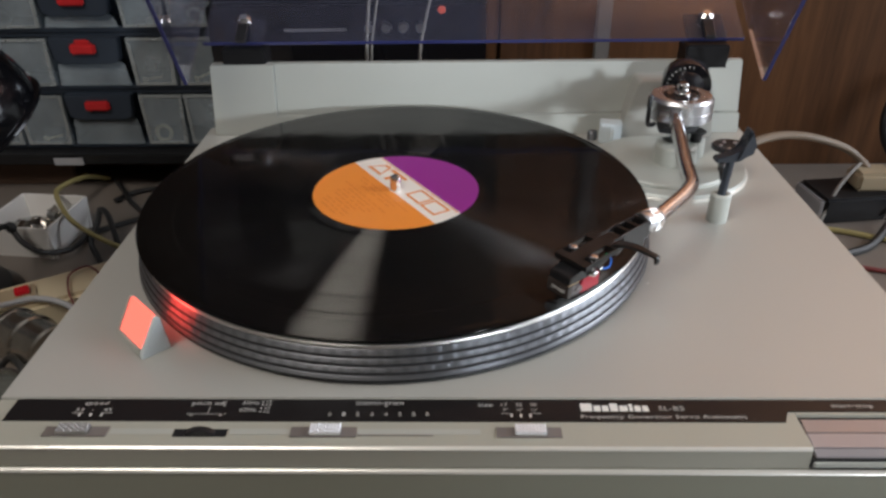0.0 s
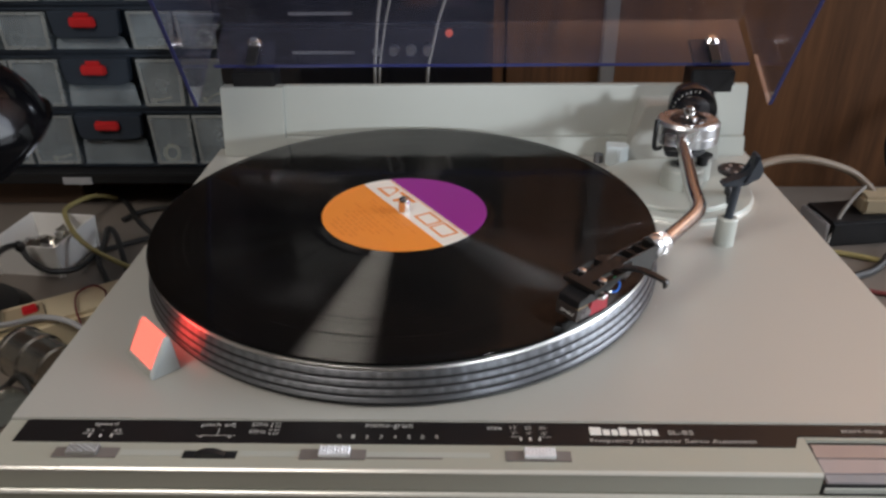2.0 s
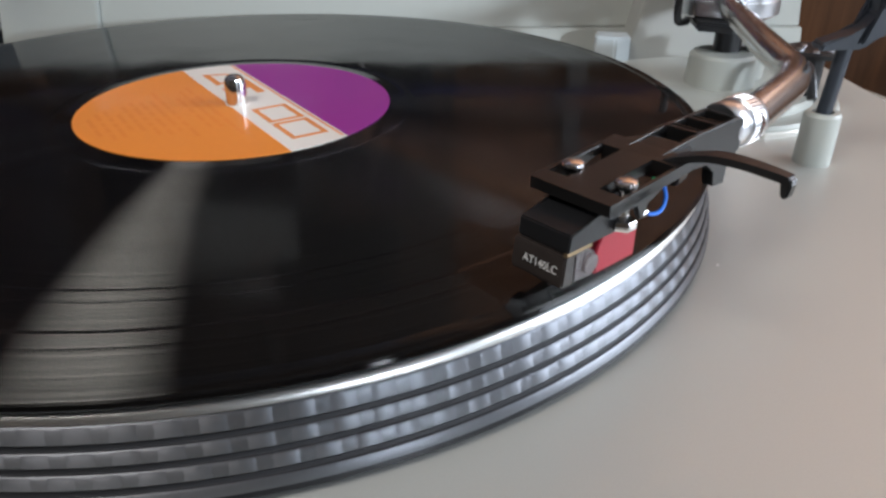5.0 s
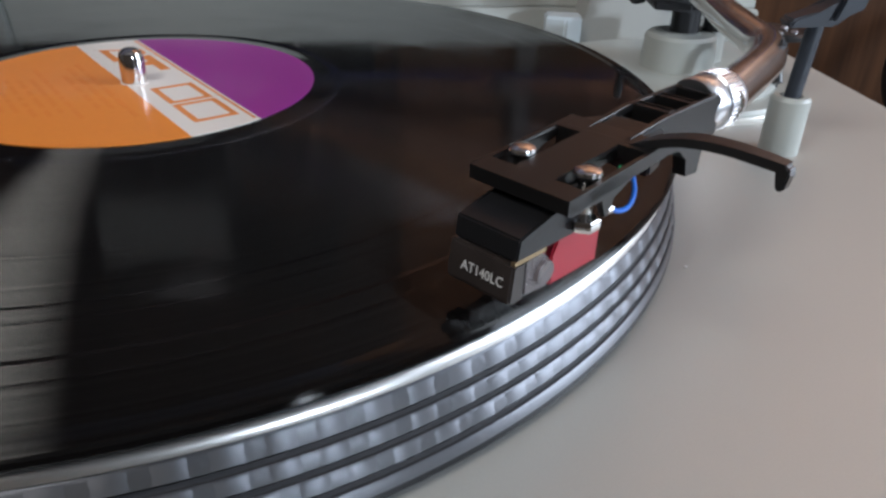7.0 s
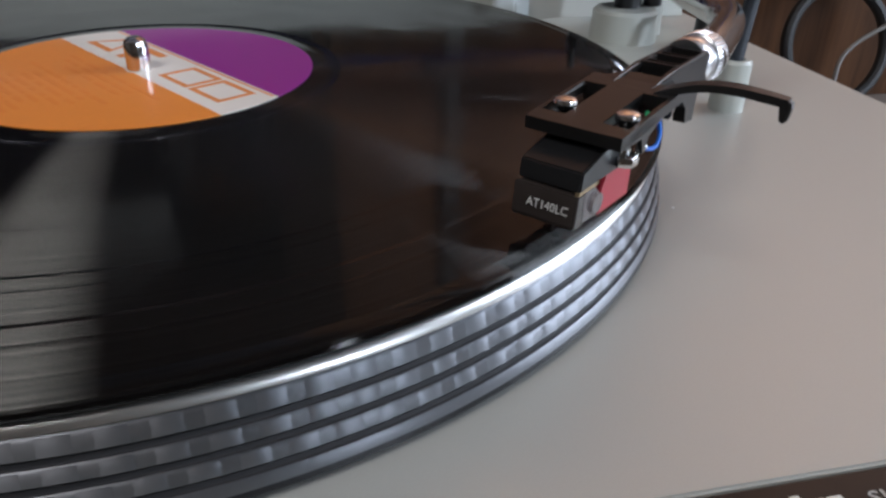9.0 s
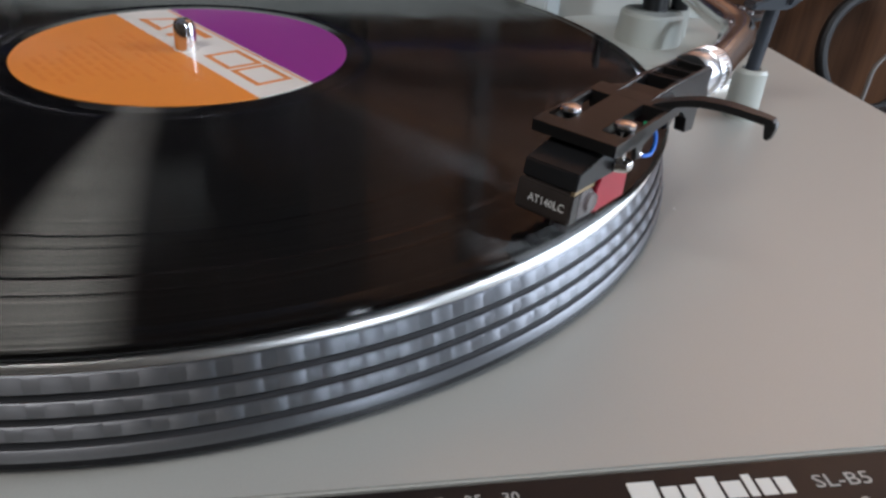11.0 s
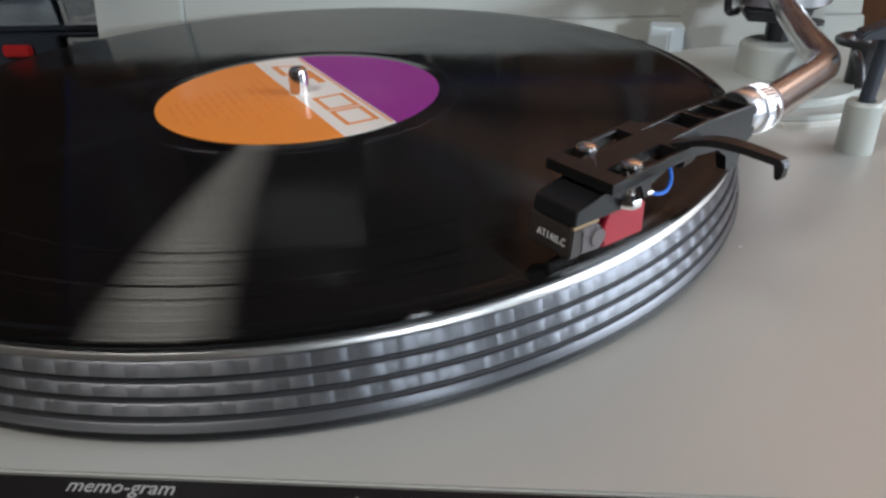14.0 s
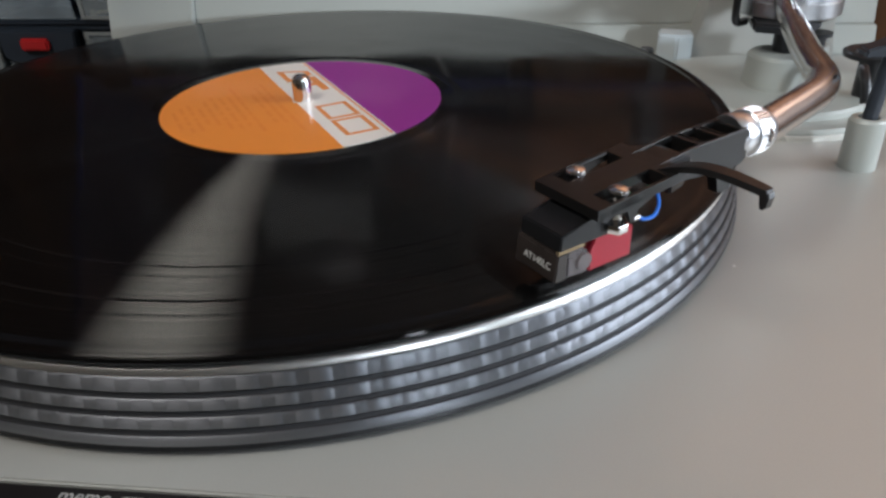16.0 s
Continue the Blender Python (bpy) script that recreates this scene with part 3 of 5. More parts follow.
# maker's mark as plain blocks, one for each of its strokes
x = 0.0908
for w, h, y in ((0.0050, 0.0050, 0), (0.0030, 0.0036, 0.0007), (0.0028, 0.0036, 0.0007), (0.0034, 0.0050, 0), (0.0036, 0.0036, 0.0007), (0.0016, 0.0048, 0.0001), (0.0028, 0.0036, 0.0007), (0.0026, 0.0036, 0.0007)):
    dash(x, x + w, -0.1676, -0.1676 + h, INK_BRIGHT, "mark_block")
    x += w + 0.00065
word("SL-B5", 0.0110, 0.1300, -0.1656, height=0.0028)
word("Frequency Generator Servo Automatic", 0.0705, 0.1256, -0.1712, height=0.0030)
word("start-stop", 0.0180, 0.2083, -0.1643, height=0.0026)

# sliders in the shelf


def slider(x0, x1, k0, k1, name, knob_mat, body_mat):
    bm = B(); box(bm, x0, x1, -0.1825, -0.1765, SH - 0.0002, SH + 0.0006, 0.0002)
    base = part(name, bm, body_mat, tt, "small brown-grey sliding switch")
    bm = B()
    box(bm, k0, k1, -0.1819, -0.1763, SH + 0.0006, SH + 0.0026, 0.0004)
    part("grip", bm, knob_mat, base, "knurled metal grip")
    rows, cols = 5, 9
    bm = B()
    for i in range(cols):
        for j in range(rows):
            cx = k0 + (i + 0.5) * (k1 - k0) / cols
            cy = -0.1816 + (j + 0.5) * 0.0050 / rows
            if (i + j) % 2 == 0:
                lathe(bm, [(0.0007, SH + 0.0025), (0.0003, SH + 0.0030), (0, SH + 0.0030)], (cx, cy, 0), 6)
    part("knurling", bm, knob_mat, base, kind="stuff")


slider(-0.1385, -0.1110, -0.1325, -0.1190, "speed_switch", mat("dull_knurled_metal", (0.34, 0.33, 0.32), 0.35, 0.5), SLOT)
slider(-0.0332, -0.0052, -0.0250, -0.0118, "memory_slider", KNURL, SLOT)
slider(0.0535, 0.0810, 0.0613, 0.0745, "size_switch", KNURL, SLOT)
bm = B(); box(bm, -0.1100, -0.0835, -0.1808, -0.1775, SH - 0.0003, SH + 0.00015)
part("channel", bm, SILVER2, tt)
bm = B(); box(bm, -0.0590, -0.0335, -0.1808, -0.1775, SH - 0.0003, SH + 0.00015)
part("channel", bm, SILVER2, tt)
bm = B(); box(bm, -0.0048, 0.0470, -0.1805, -0.1775, SH - 0.0003, SH + 0.00015)
part("channel", bm, SILVER2, tt)
bm = B(); box(bm, -0.0048, 0.0272, -0.1816, -0.1809, SH - 0.0003, SH + 0.0002)
part("slider_slot", bm, SLOT, tt, "narrow dark slot")
bm = B(); box(bm, -0.0828, -0.0600, -0.1823, -0.1778, SH - 0.0004, SH + 0.0002)
slot = part("wheel_slot", bm, BLACK, tt, "black slot of the pitch wheel")
bm = B(); rod(bm, (-0.0714, -0.1819, SH - 0.0072), (-0.0714, -0.1781, SH - 0.0072), [(0, 0), (0.0092, 0), (0.0098, 0.12), (0.0098, 0.88), (0.0092, 1), (0, 1)], 72)
part("pitch_wheel", bm, BLACK, slot)

# rear panel with its shallow recess
T0, T1 = (0.1600, DECK), (0.1732, 0.0268)


def rear(q, set_back=0.0):
    """y on the sloping face of the rear panel at the height q."""
    return T0[0] + (T1[0] - T0[0]) * (q - T0[1]) / (T1[1] - T0[1]) + set_back


def slab(bm, xa, xb, za, zb, back=0.183, set_back=0.0, bevel=0.0006):
    prism(bm, [(rear(za, set_back), za), (rear(zb, set_back), zb), (back, zb), (back, za)], along_x, xa, xb, bevel)


panel = None
for xa, xb, za, zb, sb in ((-0.1590, -0.1085, DECK, 0.0268, 0), (-0.1085, 0.2615, DECK, -0.0118, 0), (-0.1085, 0.2615, -0.0118, 0.0268, 0.0042)):
    bm = B(); slab(bm, xa, xb, za, zb, 0.184, sb)
    ob = part("rear_panel" if panel is None else "panel_step", bm, SILVER2, tt if panel is None else panel, "pale grey raised rear panel" if panel is None else "")
    panel = panel or ob
bm = B(); box(bm, -0.164, 0.2612, 0.1845, 0.196, -0.118, 0.0100, 0.001)
part("rear_cover", bm, SILVER2, tt)
# housing beside the arm
bm = B()
prism(bm, [(0.1640, -0.0262), (0.1762, 0.0165), (0.1785, 0.0182), (0.2300, 0.0182), (0.2320, 0.0165), (0.2380, -0.0262)], lambda p, q, s: Vector((p, s, q)), 0.1500, 0.1780, 0.0008)
part("arm_housing", bm, SILVER, tt, "grey housing behind the tonearm")

# platter: a cone that widens downwards, with three dotted bands, drawn at true size
drawn[0] = TRUE


def flank(s, out=0.0):
    """A place (r, z) on the platter's flank, from its top lip (0) to its foot (1)."""
    return 0.1478 + 0.0039 * s + out, -0.0049 - 0.0163 * s + 0.24 * out


bm = B()
lathe(bm, [(0, -0.0050), (0.1476, -0.0052), flank(0.012, -0.0004), flank(0.93, -0.0006), (0.1460, -0.0204), (0, -0.0204)], seg=240)
platter = part("platter", bm, RIM, tt, "cast aluminium platter with dotted rim")
bm = B(); lathe(bm, [(0.1453, -0.0051), (0.1456, -0.0040), (0.1460, -0.0034), (0.1467, -0.0032), (0.1473, -0.0035), (0.1478, -0.0043), (0.14795, -0.0050)], seg=240)
part("lip", bm, LIP, platter, "bright turned upper lip")
for k0, (sa, sb) in enumerate(((0.016, 0.232), (0.296, 0.476), (0.540, 0.722))):
    bm = B()
    lathe(bm, [flank(sa, -0.0003), flank(sa + 0.02), flank(sa + 0.05, 0.00012), flank((sa + sb) / 2, 0.00016), flank(sb - 0.05, 0.00012), flank(sb - 0.015), flank(sb, -0.0003)], seg=240)
    part("dotted_band", bm, ALU, platter, "rim band of small raised dots")
    bm = B()
    for k in range(132):
        a = 2 * math.pi * (k + 0.5 * (k0 == 2)) / 132
        sm_, rise = (sa + sb) / 2, (sb - sa)
        rows_ = []
        for half, up, out in ((0.0150, 0.40, 0.00012), (0.0095, 0.24, 0.00030)):
            rows_.append([bm.verts.new((math.cos(a + da * half) * r_, math.sin(a + da * half) * r_, z_)) for da, dz in ((-1, 1), (1, 1), (1, -1), (-1, -1)) for r_, z_ in (flank(sm_ + dz * up * rise, out),)])
        outer, inner = rows_
        bm.faces.new(inner)
        for q in range(4):
            bm.faces.new((outer[q], outer[(q + 1) % 4], inner[(q + 1) % 4], inner[q]))
    part("dots", bm, ALUDOT, platter, angle=60, kind="stuff")
bm = B(); lathe(bm, [flank(0.790, -0.0003), flank(0.800), flank(0.815, 0.00012), flank(0.915, 0.00012), flank(0.932), flank(0.936, -0.0006)], seg=240)
part("plain_band", bm, ALU, platter)
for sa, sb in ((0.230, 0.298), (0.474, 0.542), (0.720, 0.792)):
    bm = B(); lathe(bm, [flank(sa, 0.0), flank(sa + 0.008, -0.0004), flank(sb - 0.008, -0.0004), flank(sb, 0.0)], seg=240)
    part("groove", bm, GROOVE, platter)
# black band below the plain ring, at the platter's foot
bm = B(); lathe(bm, [(0, -0.0200), (0.1508, -0.0200), flank(0.936, -0.0002), flank(1.0, -0.0001), (0.1512, -0.0217), (0.1490, -0.0228), (0, -0.0228)], seg=160)
part("platter_foot_band", bm, BLACK, platter, "black band under the platter")
bm = B(); lathe(bm, [(0.0040, -0.0049), (0.1446, -0.0049), (0.1452, -0.0044), (0.1452, -0.0027), (0.1444, -0.0022), (0.0040, -0.0022)], seg=160, closed=True)
part("rubber_mat", bm, BLACK, platter, "black rubber mat under the record")
bm = B(); lathe(bm, [(0.0034, -0.002), (0.0034, 0.0072), (0.0030, 0.0088), (0.0018, 0.0098), (0, 0.0101)], seg=32)
part("spindle", bm, CHROME, platter, "polished steel spindle")
drawn[0] = PLAN

# strobe lamp beside the platter
er, et = Vector((-0.7071, -0.7071, 0)), Vector((0.7071, -0.7071, 0))


def lamp_place(p, q, s):
    return er * p + et * s + Vector((0, 0, q))


bm = B()
prism(bm, [(0.1735, DECK), (0.1728, DECK + 0.003), (0.1632, -0.0082), (0.1622, -0.0074), (0.1606, -0.0080), (0.1588, DECK)], lamp_place, 0.0105, 0.0138, 0.0004)
lamp = part("strobe_housing", bm, CHEEK, tt, "wedge-shaped grey strobe lamp housing")
bm = B()
prism(bm, [(0.1735, DECK), (0.1728, DECK + 0.003), (0.1632, -0.0082), (0.1622, -0.0074), (0.1606, -0.0080), (0.1588, DECK)], lamp_place, -0.0155, -0.0132, 0.0004)
part("end_cheek", bm, SILVER2, lamp)
bm = B()
prism(bm, [(0.1735, DECK), (0.1728, DECK + 0.004), (0.1600, DECK + 0.004), (0.1600, DECK)], lamp_place, -0.0132, 0.0105, 0.0003)
part("foot_bar", bm, SILVER2, lamp)
bm = B()
prism(bm, [(0.1722, DECK + 0.0040), (0.1634, -0.0082), (0.1620, -0.0072), (0.1610, -0.0078), (0.1600, DECK + 0.0040)], lamp_place, -0.0131, 0.0104, 0.0005)
part("lens", bm, REDGLOW, lamp, "glowing red strobe lens")
data = bpy.data.lights.new("strobe_glow", "AREA")
data.shape, data.size, data.size_y = "RECTANGLE", 0.020, 0.012
data.energy, data.color = 0.0042, (1.0, 0.045, 0.03)
new("strobe_glow", data).matrix_world = PLAN @ look(er * 0.1576 + Vector((0, 0, -0.0125)) - et * 0.001, er * 0.150 + Vector((0, 0, -0.0120)) - et * 0.001)

# arm base and pillar
AX, AY = 0.187, 0.089
bm = B(); lathe(bm, [(0, DECK), (0.0550, DECK), (0.0552, DECK + 0.0030), (0.0542, DECK + 0.0042), (0, DECK + 0.0042)], (AX, AY, 0), 96)
base = part("arm_base", bm, SILVER2, tt, "round grey tonearm base")
bm = B(); lathe(bm, [(0, DECK), (0.0558, DECK), (0.0558, DECK + 0.0016), (0.0552, DECK + 0.0022), (0, DECK + 0.0022)], (AX, AY, 0), 96)
part("base_ring", bm, EDGE, base)
bm = B(); lathe(bm, [(0, DECK + 0.0040), (0.0450, DECK + 0.0040), (0.0448, DECK + 0.0062), (0.0438, DECK + 0.0072), (0, DECK + 0.0072)], (AX, AY, 0), 96)
part("base_step", bm, SILVER2, base)
bm = B(); lathe(bm, [(0.0150, DECK + 0.006), (0.0142, -0.0070), (0.0130, -0.0058), (0, -0.0058)], (0.192, 0.087, 0), 48)
pillar = part("arm_pillar", bm, SILVER2, tt, "grey arm pillar")
bm = B(); lathe(bm, [(0.0110, DECK + 0.006), (0.0105, -0.0062), (0.0096, -0.0052), (0, -0.0052)], (0.205, 0.100, 0), 48)
part("cue_pillar", bm, SILVER2, pillar)
bm = B(); lathe(bm, [(0.0058, -0.006), (0.0058, 0.006), (0, 0.006)], (0.194, 0.090, 0), 32)
part("pivot_stem", bm, BLACK, pillar)
bm = B(); lathe(bm, [(0.0040, -0.0055), (0.0040, 0.0005), (0.0062, 0.0008), (0.0062, 0.0022), (0, 0.0022)], (0.206, 0.090, 0), 32)
part("lift_post", bm, BLACK, pillar)
bm = B(); prism(bm, [(0.176, 0.080), (0.190, 0.074), (0.204, 0.083), (0.211, 0.100), (0.196, 0.118), (0.180, 0.112)], lambda p, q, s: Vector((p, q, s)), 0.0042, 0.0082, 0.001)
part("pivot_yoke", bm, BLACK, pillar)

# tonearm
PX, PY = 0.1950, 0.1020
bm = B()
lathe(bm, [(0, 0.0078), (0.0205, 0.0078), (0.0222, 0.0092), (0.0222, 0.0150), (0.0217, 0.0155), (0.0217, 0.0165), (0.0222, 0.0170), (0.0222, 0.0225), (0.0204, 0.0246), (0, 0.0243)], (PX, PY, 0), 72)
arm = part("tonearm", bm, STEEL, tt, "S-shaped polished tonearm with its gimbal ring")
bm = B(); lathe(bm, [(0.0125, 0.0242), (0.0125, 0.0252), (0.0112, 0.0258), (0.0100, 0.0250), (0, 0.0250)], (PX, PY, 0), 48)
part("pivot_cap", bm, BLACKG, arm)
bm = B(); lathe(bm, [(0.0060, 0.0248), (0.0060, 0.0262), (0.0040, 0.0268), (0.0038, 0.0318), (0.0030, 0.0328), (0, 0.0328)], (PX, PY, 0), 32)
part("pivot_screw", bm, CHROME, arm)
bm = B()
tube(bm, [(PX - 0.0190, PY - 0.009, 0.006), (PX - 0.0240, PY - 0.011, 0.007), (PX - 0.0245, PY - 0.011, 0.020), (PX - 0.0240, PY - 0.010, 0.027)], 0.0017, 10)
part("yoke_bracket", bm, BLACK, arm)
for k in (0, 1):
    bm = B(); rod(bm, (PX + (0.0205 if k else -0.0205), PY, 0.016), (PX + (0.0232 if k else -0.0232), PY, 0.016), [(0, 0), (0.0026, 0), (0.0026, 0.8), (0.002, 1), (0, 1)], 20)
    part("bearing_screw", bm, CHROME, arm)
bm = B()
tube(bm, [(0.1930, 0.1000, 0.0165), (0.1862, 0.0805, 0.0165), (0.1775, 0.0320, 0.0165), (0.1722, 0.0020, 0.0165), (0.1698, -0.0150, 0.0165), (0.1676, -0.0285, 0.0165), (0.1622, -0.0402, 0.0165), (0.1545, -0.0510, 0.0165), (0.1470, -0.0606, 0.0165), (0.1370, -0.0735, 0.0163)], 0.0046, 24, 10)
part("arm_tube", bm, SATIN, arm, "bent chrome arm tube")
ax_back = (Vector((0.193, 0.100, 0)) - Vector((0.1775, 0.032, 0))).normalized()
bk = Vector((PX + 0.001, PY + 0.004, 0.0175))
bm = B(); rod(bm, bk, bk + ax_back * 0.040 + Vector((0, 0, 0.003)), [(0, 0), (0.0050, 0), (0.0050, 1), (0, 1)], 24)
part("rear_shaft", bm, CHROME, arm)
cw0 = bk + ax_back * 0.026 + Vector((0.005, 0, 0.001))
bm = B(); rod(bm, cw0, cw0 + ax_back * 0.026, [(0, 0), (0.0120, 0), (0.0125, 0.05), (0.0125, 0.2), (0.0172, 0.22), (0.0178, 0.28), (0.0178, 0.92), (0.0168, 1), (0, 1)], 64)
cw = part("counterweight", bm, BLACKG, arm, "glossy black counterweight")
bm = B()
for k in range(28):
    a = 2 * math.pi * k / 28
    p = cw0 + ax_back * 0.0046 + Vector((math.cos(a) * 0.0150, 0, math.sin(a) * 0.0150))
    box(bm, -0.0003, 0.0003, -0.0003, 0.0003, -0.0007, 0.0007, 0, Matrix.Translation(p) @ Matrix.Rotation(-a + math.pi / 2, 4, "Y"))
part("scale_marks", bm, INK, cw, kind="stuff")

# arm rest with its clip
RX, RY = 0.2005, 0.0100
bm = B(); lathe(bm, [(0.0064, DECK), (0.0062, -0.0090), (0.0054, -0.0080), (0.0036, -0.0080), (0.0036, -0.012), (0, -0.012)], (RX, RY, 0), 40)
rest = part("arm_rest", bm, SILVER2, tt, "grey post with a dark clip for the arm")
bm = B(); rod(bm, (RX, RY, -0.011), (RX + 0.0025, RY + 0.001, 0.0160), [(0.0026, 0), (0.0025, 1), (0, 1)], 28)
part("post", bm, NAVY, rest)
bm = B()
prism(bm, [(-0.0085, 0.0135), (0.0060, 0.0140), (0.0130, 0.0200), (0.0140, 0.0255), (0.0105, 0.0340), (0.0080, 0.0340), (0.0085, 0.0250), (0.0050, 0.0205), (0.0000, 0.0185), (-0.0080, 0.0160)], lambda p, q, s: Vector((RX + p, RY + s, q)), -0.004, 0.004, 0.0008)
part("clip", bm, NAVY, rest)
for dy in (-0.0052, 0.0052):
    bm = B()
    prism(bm, [(0.0040, 0.0160), (0.0120, 0.0195), (0.0135, 0.0250), (0.0100, 0.0335), (0.0070, 0.0250)], lambda p, q, s: Vector((RX + p, RY + s, q)), dy - 0.0008, dy + 0.0008, 0.0003)
    part("clip_fin", bm, NAVY, rest)
# anti-skating dial and cueing lever
bm = B(); lathe(bm, [(0.0050, DECK + 0.004), (0.0050, -0.0034), (0.0118, -0.0030), (0.0120, -0.0012), (0.0108, -0.0004), (0.0088, -0.0010), (0, -0.0010)], (0.2230, 0.0700, 0), 48)
dial = part("anti_skate_dial", bm, BLACK, tt, "small black round dial")
for a in (40, 110, 180, 250, 320):
    bm = B(); lathe(bm, [(0.0013, -0.0012), (0.0013, -0.0003), (0, -0.0003)], (0.2230 + 0.0062 * math.cos(radians(a)), 0.0700 + 0.0062 * math.sin(radians(a)), 0), 12)
    part("dial_stud", bm, STEEL, dial)
bm = B(); tube(bm, [(0.2140, 0.0560, -0.004), (0.2120, 0.0500, -0.0035), (0.2110, 0.0440, -0.006), (0.2112, 0.0400, -0.013)], 0.0020, 10)
part("cue_lever", bm, BLACK, tt, "thin black cueing lever")
bm = B(); lathe(bm, [(0.0038, DECK), (0.0038, -0.0205), (0.0030, -0.0195), (0, -0.0195)], (0.1432, 0.1475, 0), 24)
part("locating_peg", bm, ALU, tt, "small metal peg on the deck")
bm = B()
prism(bm, [(0.1470, 0.1395), (0.1560, 0.1350), (0.1640, 0.1370), (0.1656, 0.1480), (0.1490, 0.1520)], lambda p, q, s: Vector((p, q, s)), DECK, -0.0105, 0.001)
part("adaptor_block", bm, CHEEK, tt, "pale block behind the platter")

# headshell: u runs forward along the shell, v to its outer side
HU = Vector((-0.76, -0.65, 0)).normalized()
HV = Vector((-HU.y, HU.x, 0))
HM = Vector((0.0963, -0.1062, 0))


def sh(u, v, z):
    return HM + HU * (u / 1000) + HV * (v / 1000) + Vector((0, 0, z / 1000))


HMAT = Matrix(((HU.x, HV.x, 0, HM.x), (HU.y, HV.y, 0, HM.y), (0, 0, 1, 0), (0, 0, 0, 1))) @ Matrix.Diagonal((0.001, 0.001, 0.001, 1))


def hbox(bm, u0, u1, v0, v1, z0, z1, bevel=0.0):
    r = bmesh.ops.create_cube(bm, size=1.0)
    vs = r["verts"]
    for q in vs:
        q.co = sh(u0 + (q.co.x + 0.5) * (u1 - u0), v0 + (q.co.y + 0.5) * (v1 - v0), z0 + (q.co.z + 0.5) * (z1 - z0))
    bev(bm, vs, bevel / 1000)
    return bm


# plate with two open slots, rising a little towards the neck


def top_z(u):
    """The height of the plate's upper face along the shell."""
    return 16.6 + 0.085 * (8.4 - u)


bm = B()
us, vs_ = (-18.0, -12.5, 4.2, 6.0, 8.4), (-9.7, -8.9, -3.9, 3.7, 8.9, 9.7)
grid = [[bm.verts.new(sh(u, v, top_z(u))) for v in vs_] for u in us]
for a in range(4):
    for b in range(5):
        if not (a == 1 and b in (1, 3)):
            bm.faces.new((grid[a][b], grid[a][b + 1], grid[a + 1][b + 1], grid[a + 1][b]))
ext = bmesh.ops.extrude_face_region(bm, geom=bm.faces[:])
for q in ext["geom"]:
    if isinstance(q, bmesh.types.BMVert):
        q.co.z -= 0.0024
shell = part("headshell", bm, SHELL, tt, "black slotted headshell")
bm = B()
prism(bm, [(-13.2, -9.6), (-13.2, 9.6), (-18.5, 8.4), (-25.0, 4.8), (-25.0, -4.8), (-18.5, -8.4)], lambda p, q, s: sh(p, q, s), 14.0, 18.5, 0.0004)
part("shoulder", bm, SHELL, shell)
rail = [(-15.0, 18.7), (-27.0, 19.9), (-45.0, 20.2), (-46.5, 19.4), (-46.5, 12.5), (-44.0, 11.0), (-24.0, 12.4)]
bm = B()
for va, vb in ((-5.0, -3.7), (3.2, 4.5)):
    prism(bm, rail, lambda p, q, s: sh(p, s, q), va, vb, 0.0003)
hbox(bm, -46.3, -22.0, -3.9, 3.4, 11.8, 16.6)
for u0, u1 in ((-46.4, -43.6), (-38.4, -36.0), (-30.6, -28.2)):
    hbox(bm, u0, u1, -3.9, 3.4, 16.4, 19.8, 0.3)
prism(bm, [(-16.0, 18.2), (-22.5, 19.2), (-22.5, 14.0), (-16.0, 14.0)], lambda p, q, s: sh(p, s, q), -3.9, 3.4, 0.0003)
part("neck", bm, SHELL, shell, "black neck with three openings")
# deep side flanges, notched round the screws
for v in (-9.7, 8.5):
    bm = B()
    prism(bm, [(8.3, 16.0), (8.1, 14.1), (5.0, 13.5), (4.4, 14.3), (-0.3, 14.3), (-1.4, 10.8), (-2.6, 10.8), (-3.2, 13.8), (-9.1, 16.2), (-15.0, 17.3), (-15.0, 18.4), (-4.0, 17.4)], lambda p, q, s: sh(p, s, q), v, v + 1.2, 0.0002)
    part("side_flange", bm, SHELL, shell)
bm = B()
prism(bm, [(-24.0, 12.6), (-33.0, 12.0), (-36.5, 9.4), (-37.5, 5.6), (-42.0, 5.2), (-42.5, 11.6)], lambda p, q, s: sh(p, s, q), 1.6, 4.4, 0.0003)
part("keel", bm, SHELL, shell)
# finger lift: a tapering blade that curves out and hooks down
path = smooth_path([sh(-16.0, 3.5, 17.0), sh(-16.4, 8.5, 19.2), sh(-16.8, 14.0, 20.8), sh(-17.2, 20.0, 21.2), sh(-17.6, 26.0, 20.8), sh(-17.9, 29.0, 20.4)], 8)
bm = B()
rings = []
for i, p in enumerate(path):
    s = i / (len(path) - 1)
    hw, hh = 0.0032 - 0.0020 * s ** 0.6, 0.0007 + 0.0001 * s
    rings.append([bm.verts.new(p + HU * a * hw + Vector((0, 0, b * hh))) for a, b in ((-1, -1), (1, -1), (1, 1), (-1, 1))])
for a, b in zip(rings, rings[1:]):
    for k in range(4):
        bm.faces.new((a[k], a[(k + 1) % 4], b[(k + 1) % 4], b[k]))
bm.faces.new(rings[0][::-1])
bm.faces.new(rings[-1])
part("finger_lift", bm, SHELL, shell, "curved black finger lift")
bm = B()
prism(bm, [(28.0, 21.2), (29.4, 20.9), (29.9, 20.0), (29.4, 17.0), (28.2, 16.8), (27.6, 19.6)], lambda p, q, s: sh(s, p, q), -19.1, -16.7, 0.0003)
part("hook", bm, SHELL, shell)
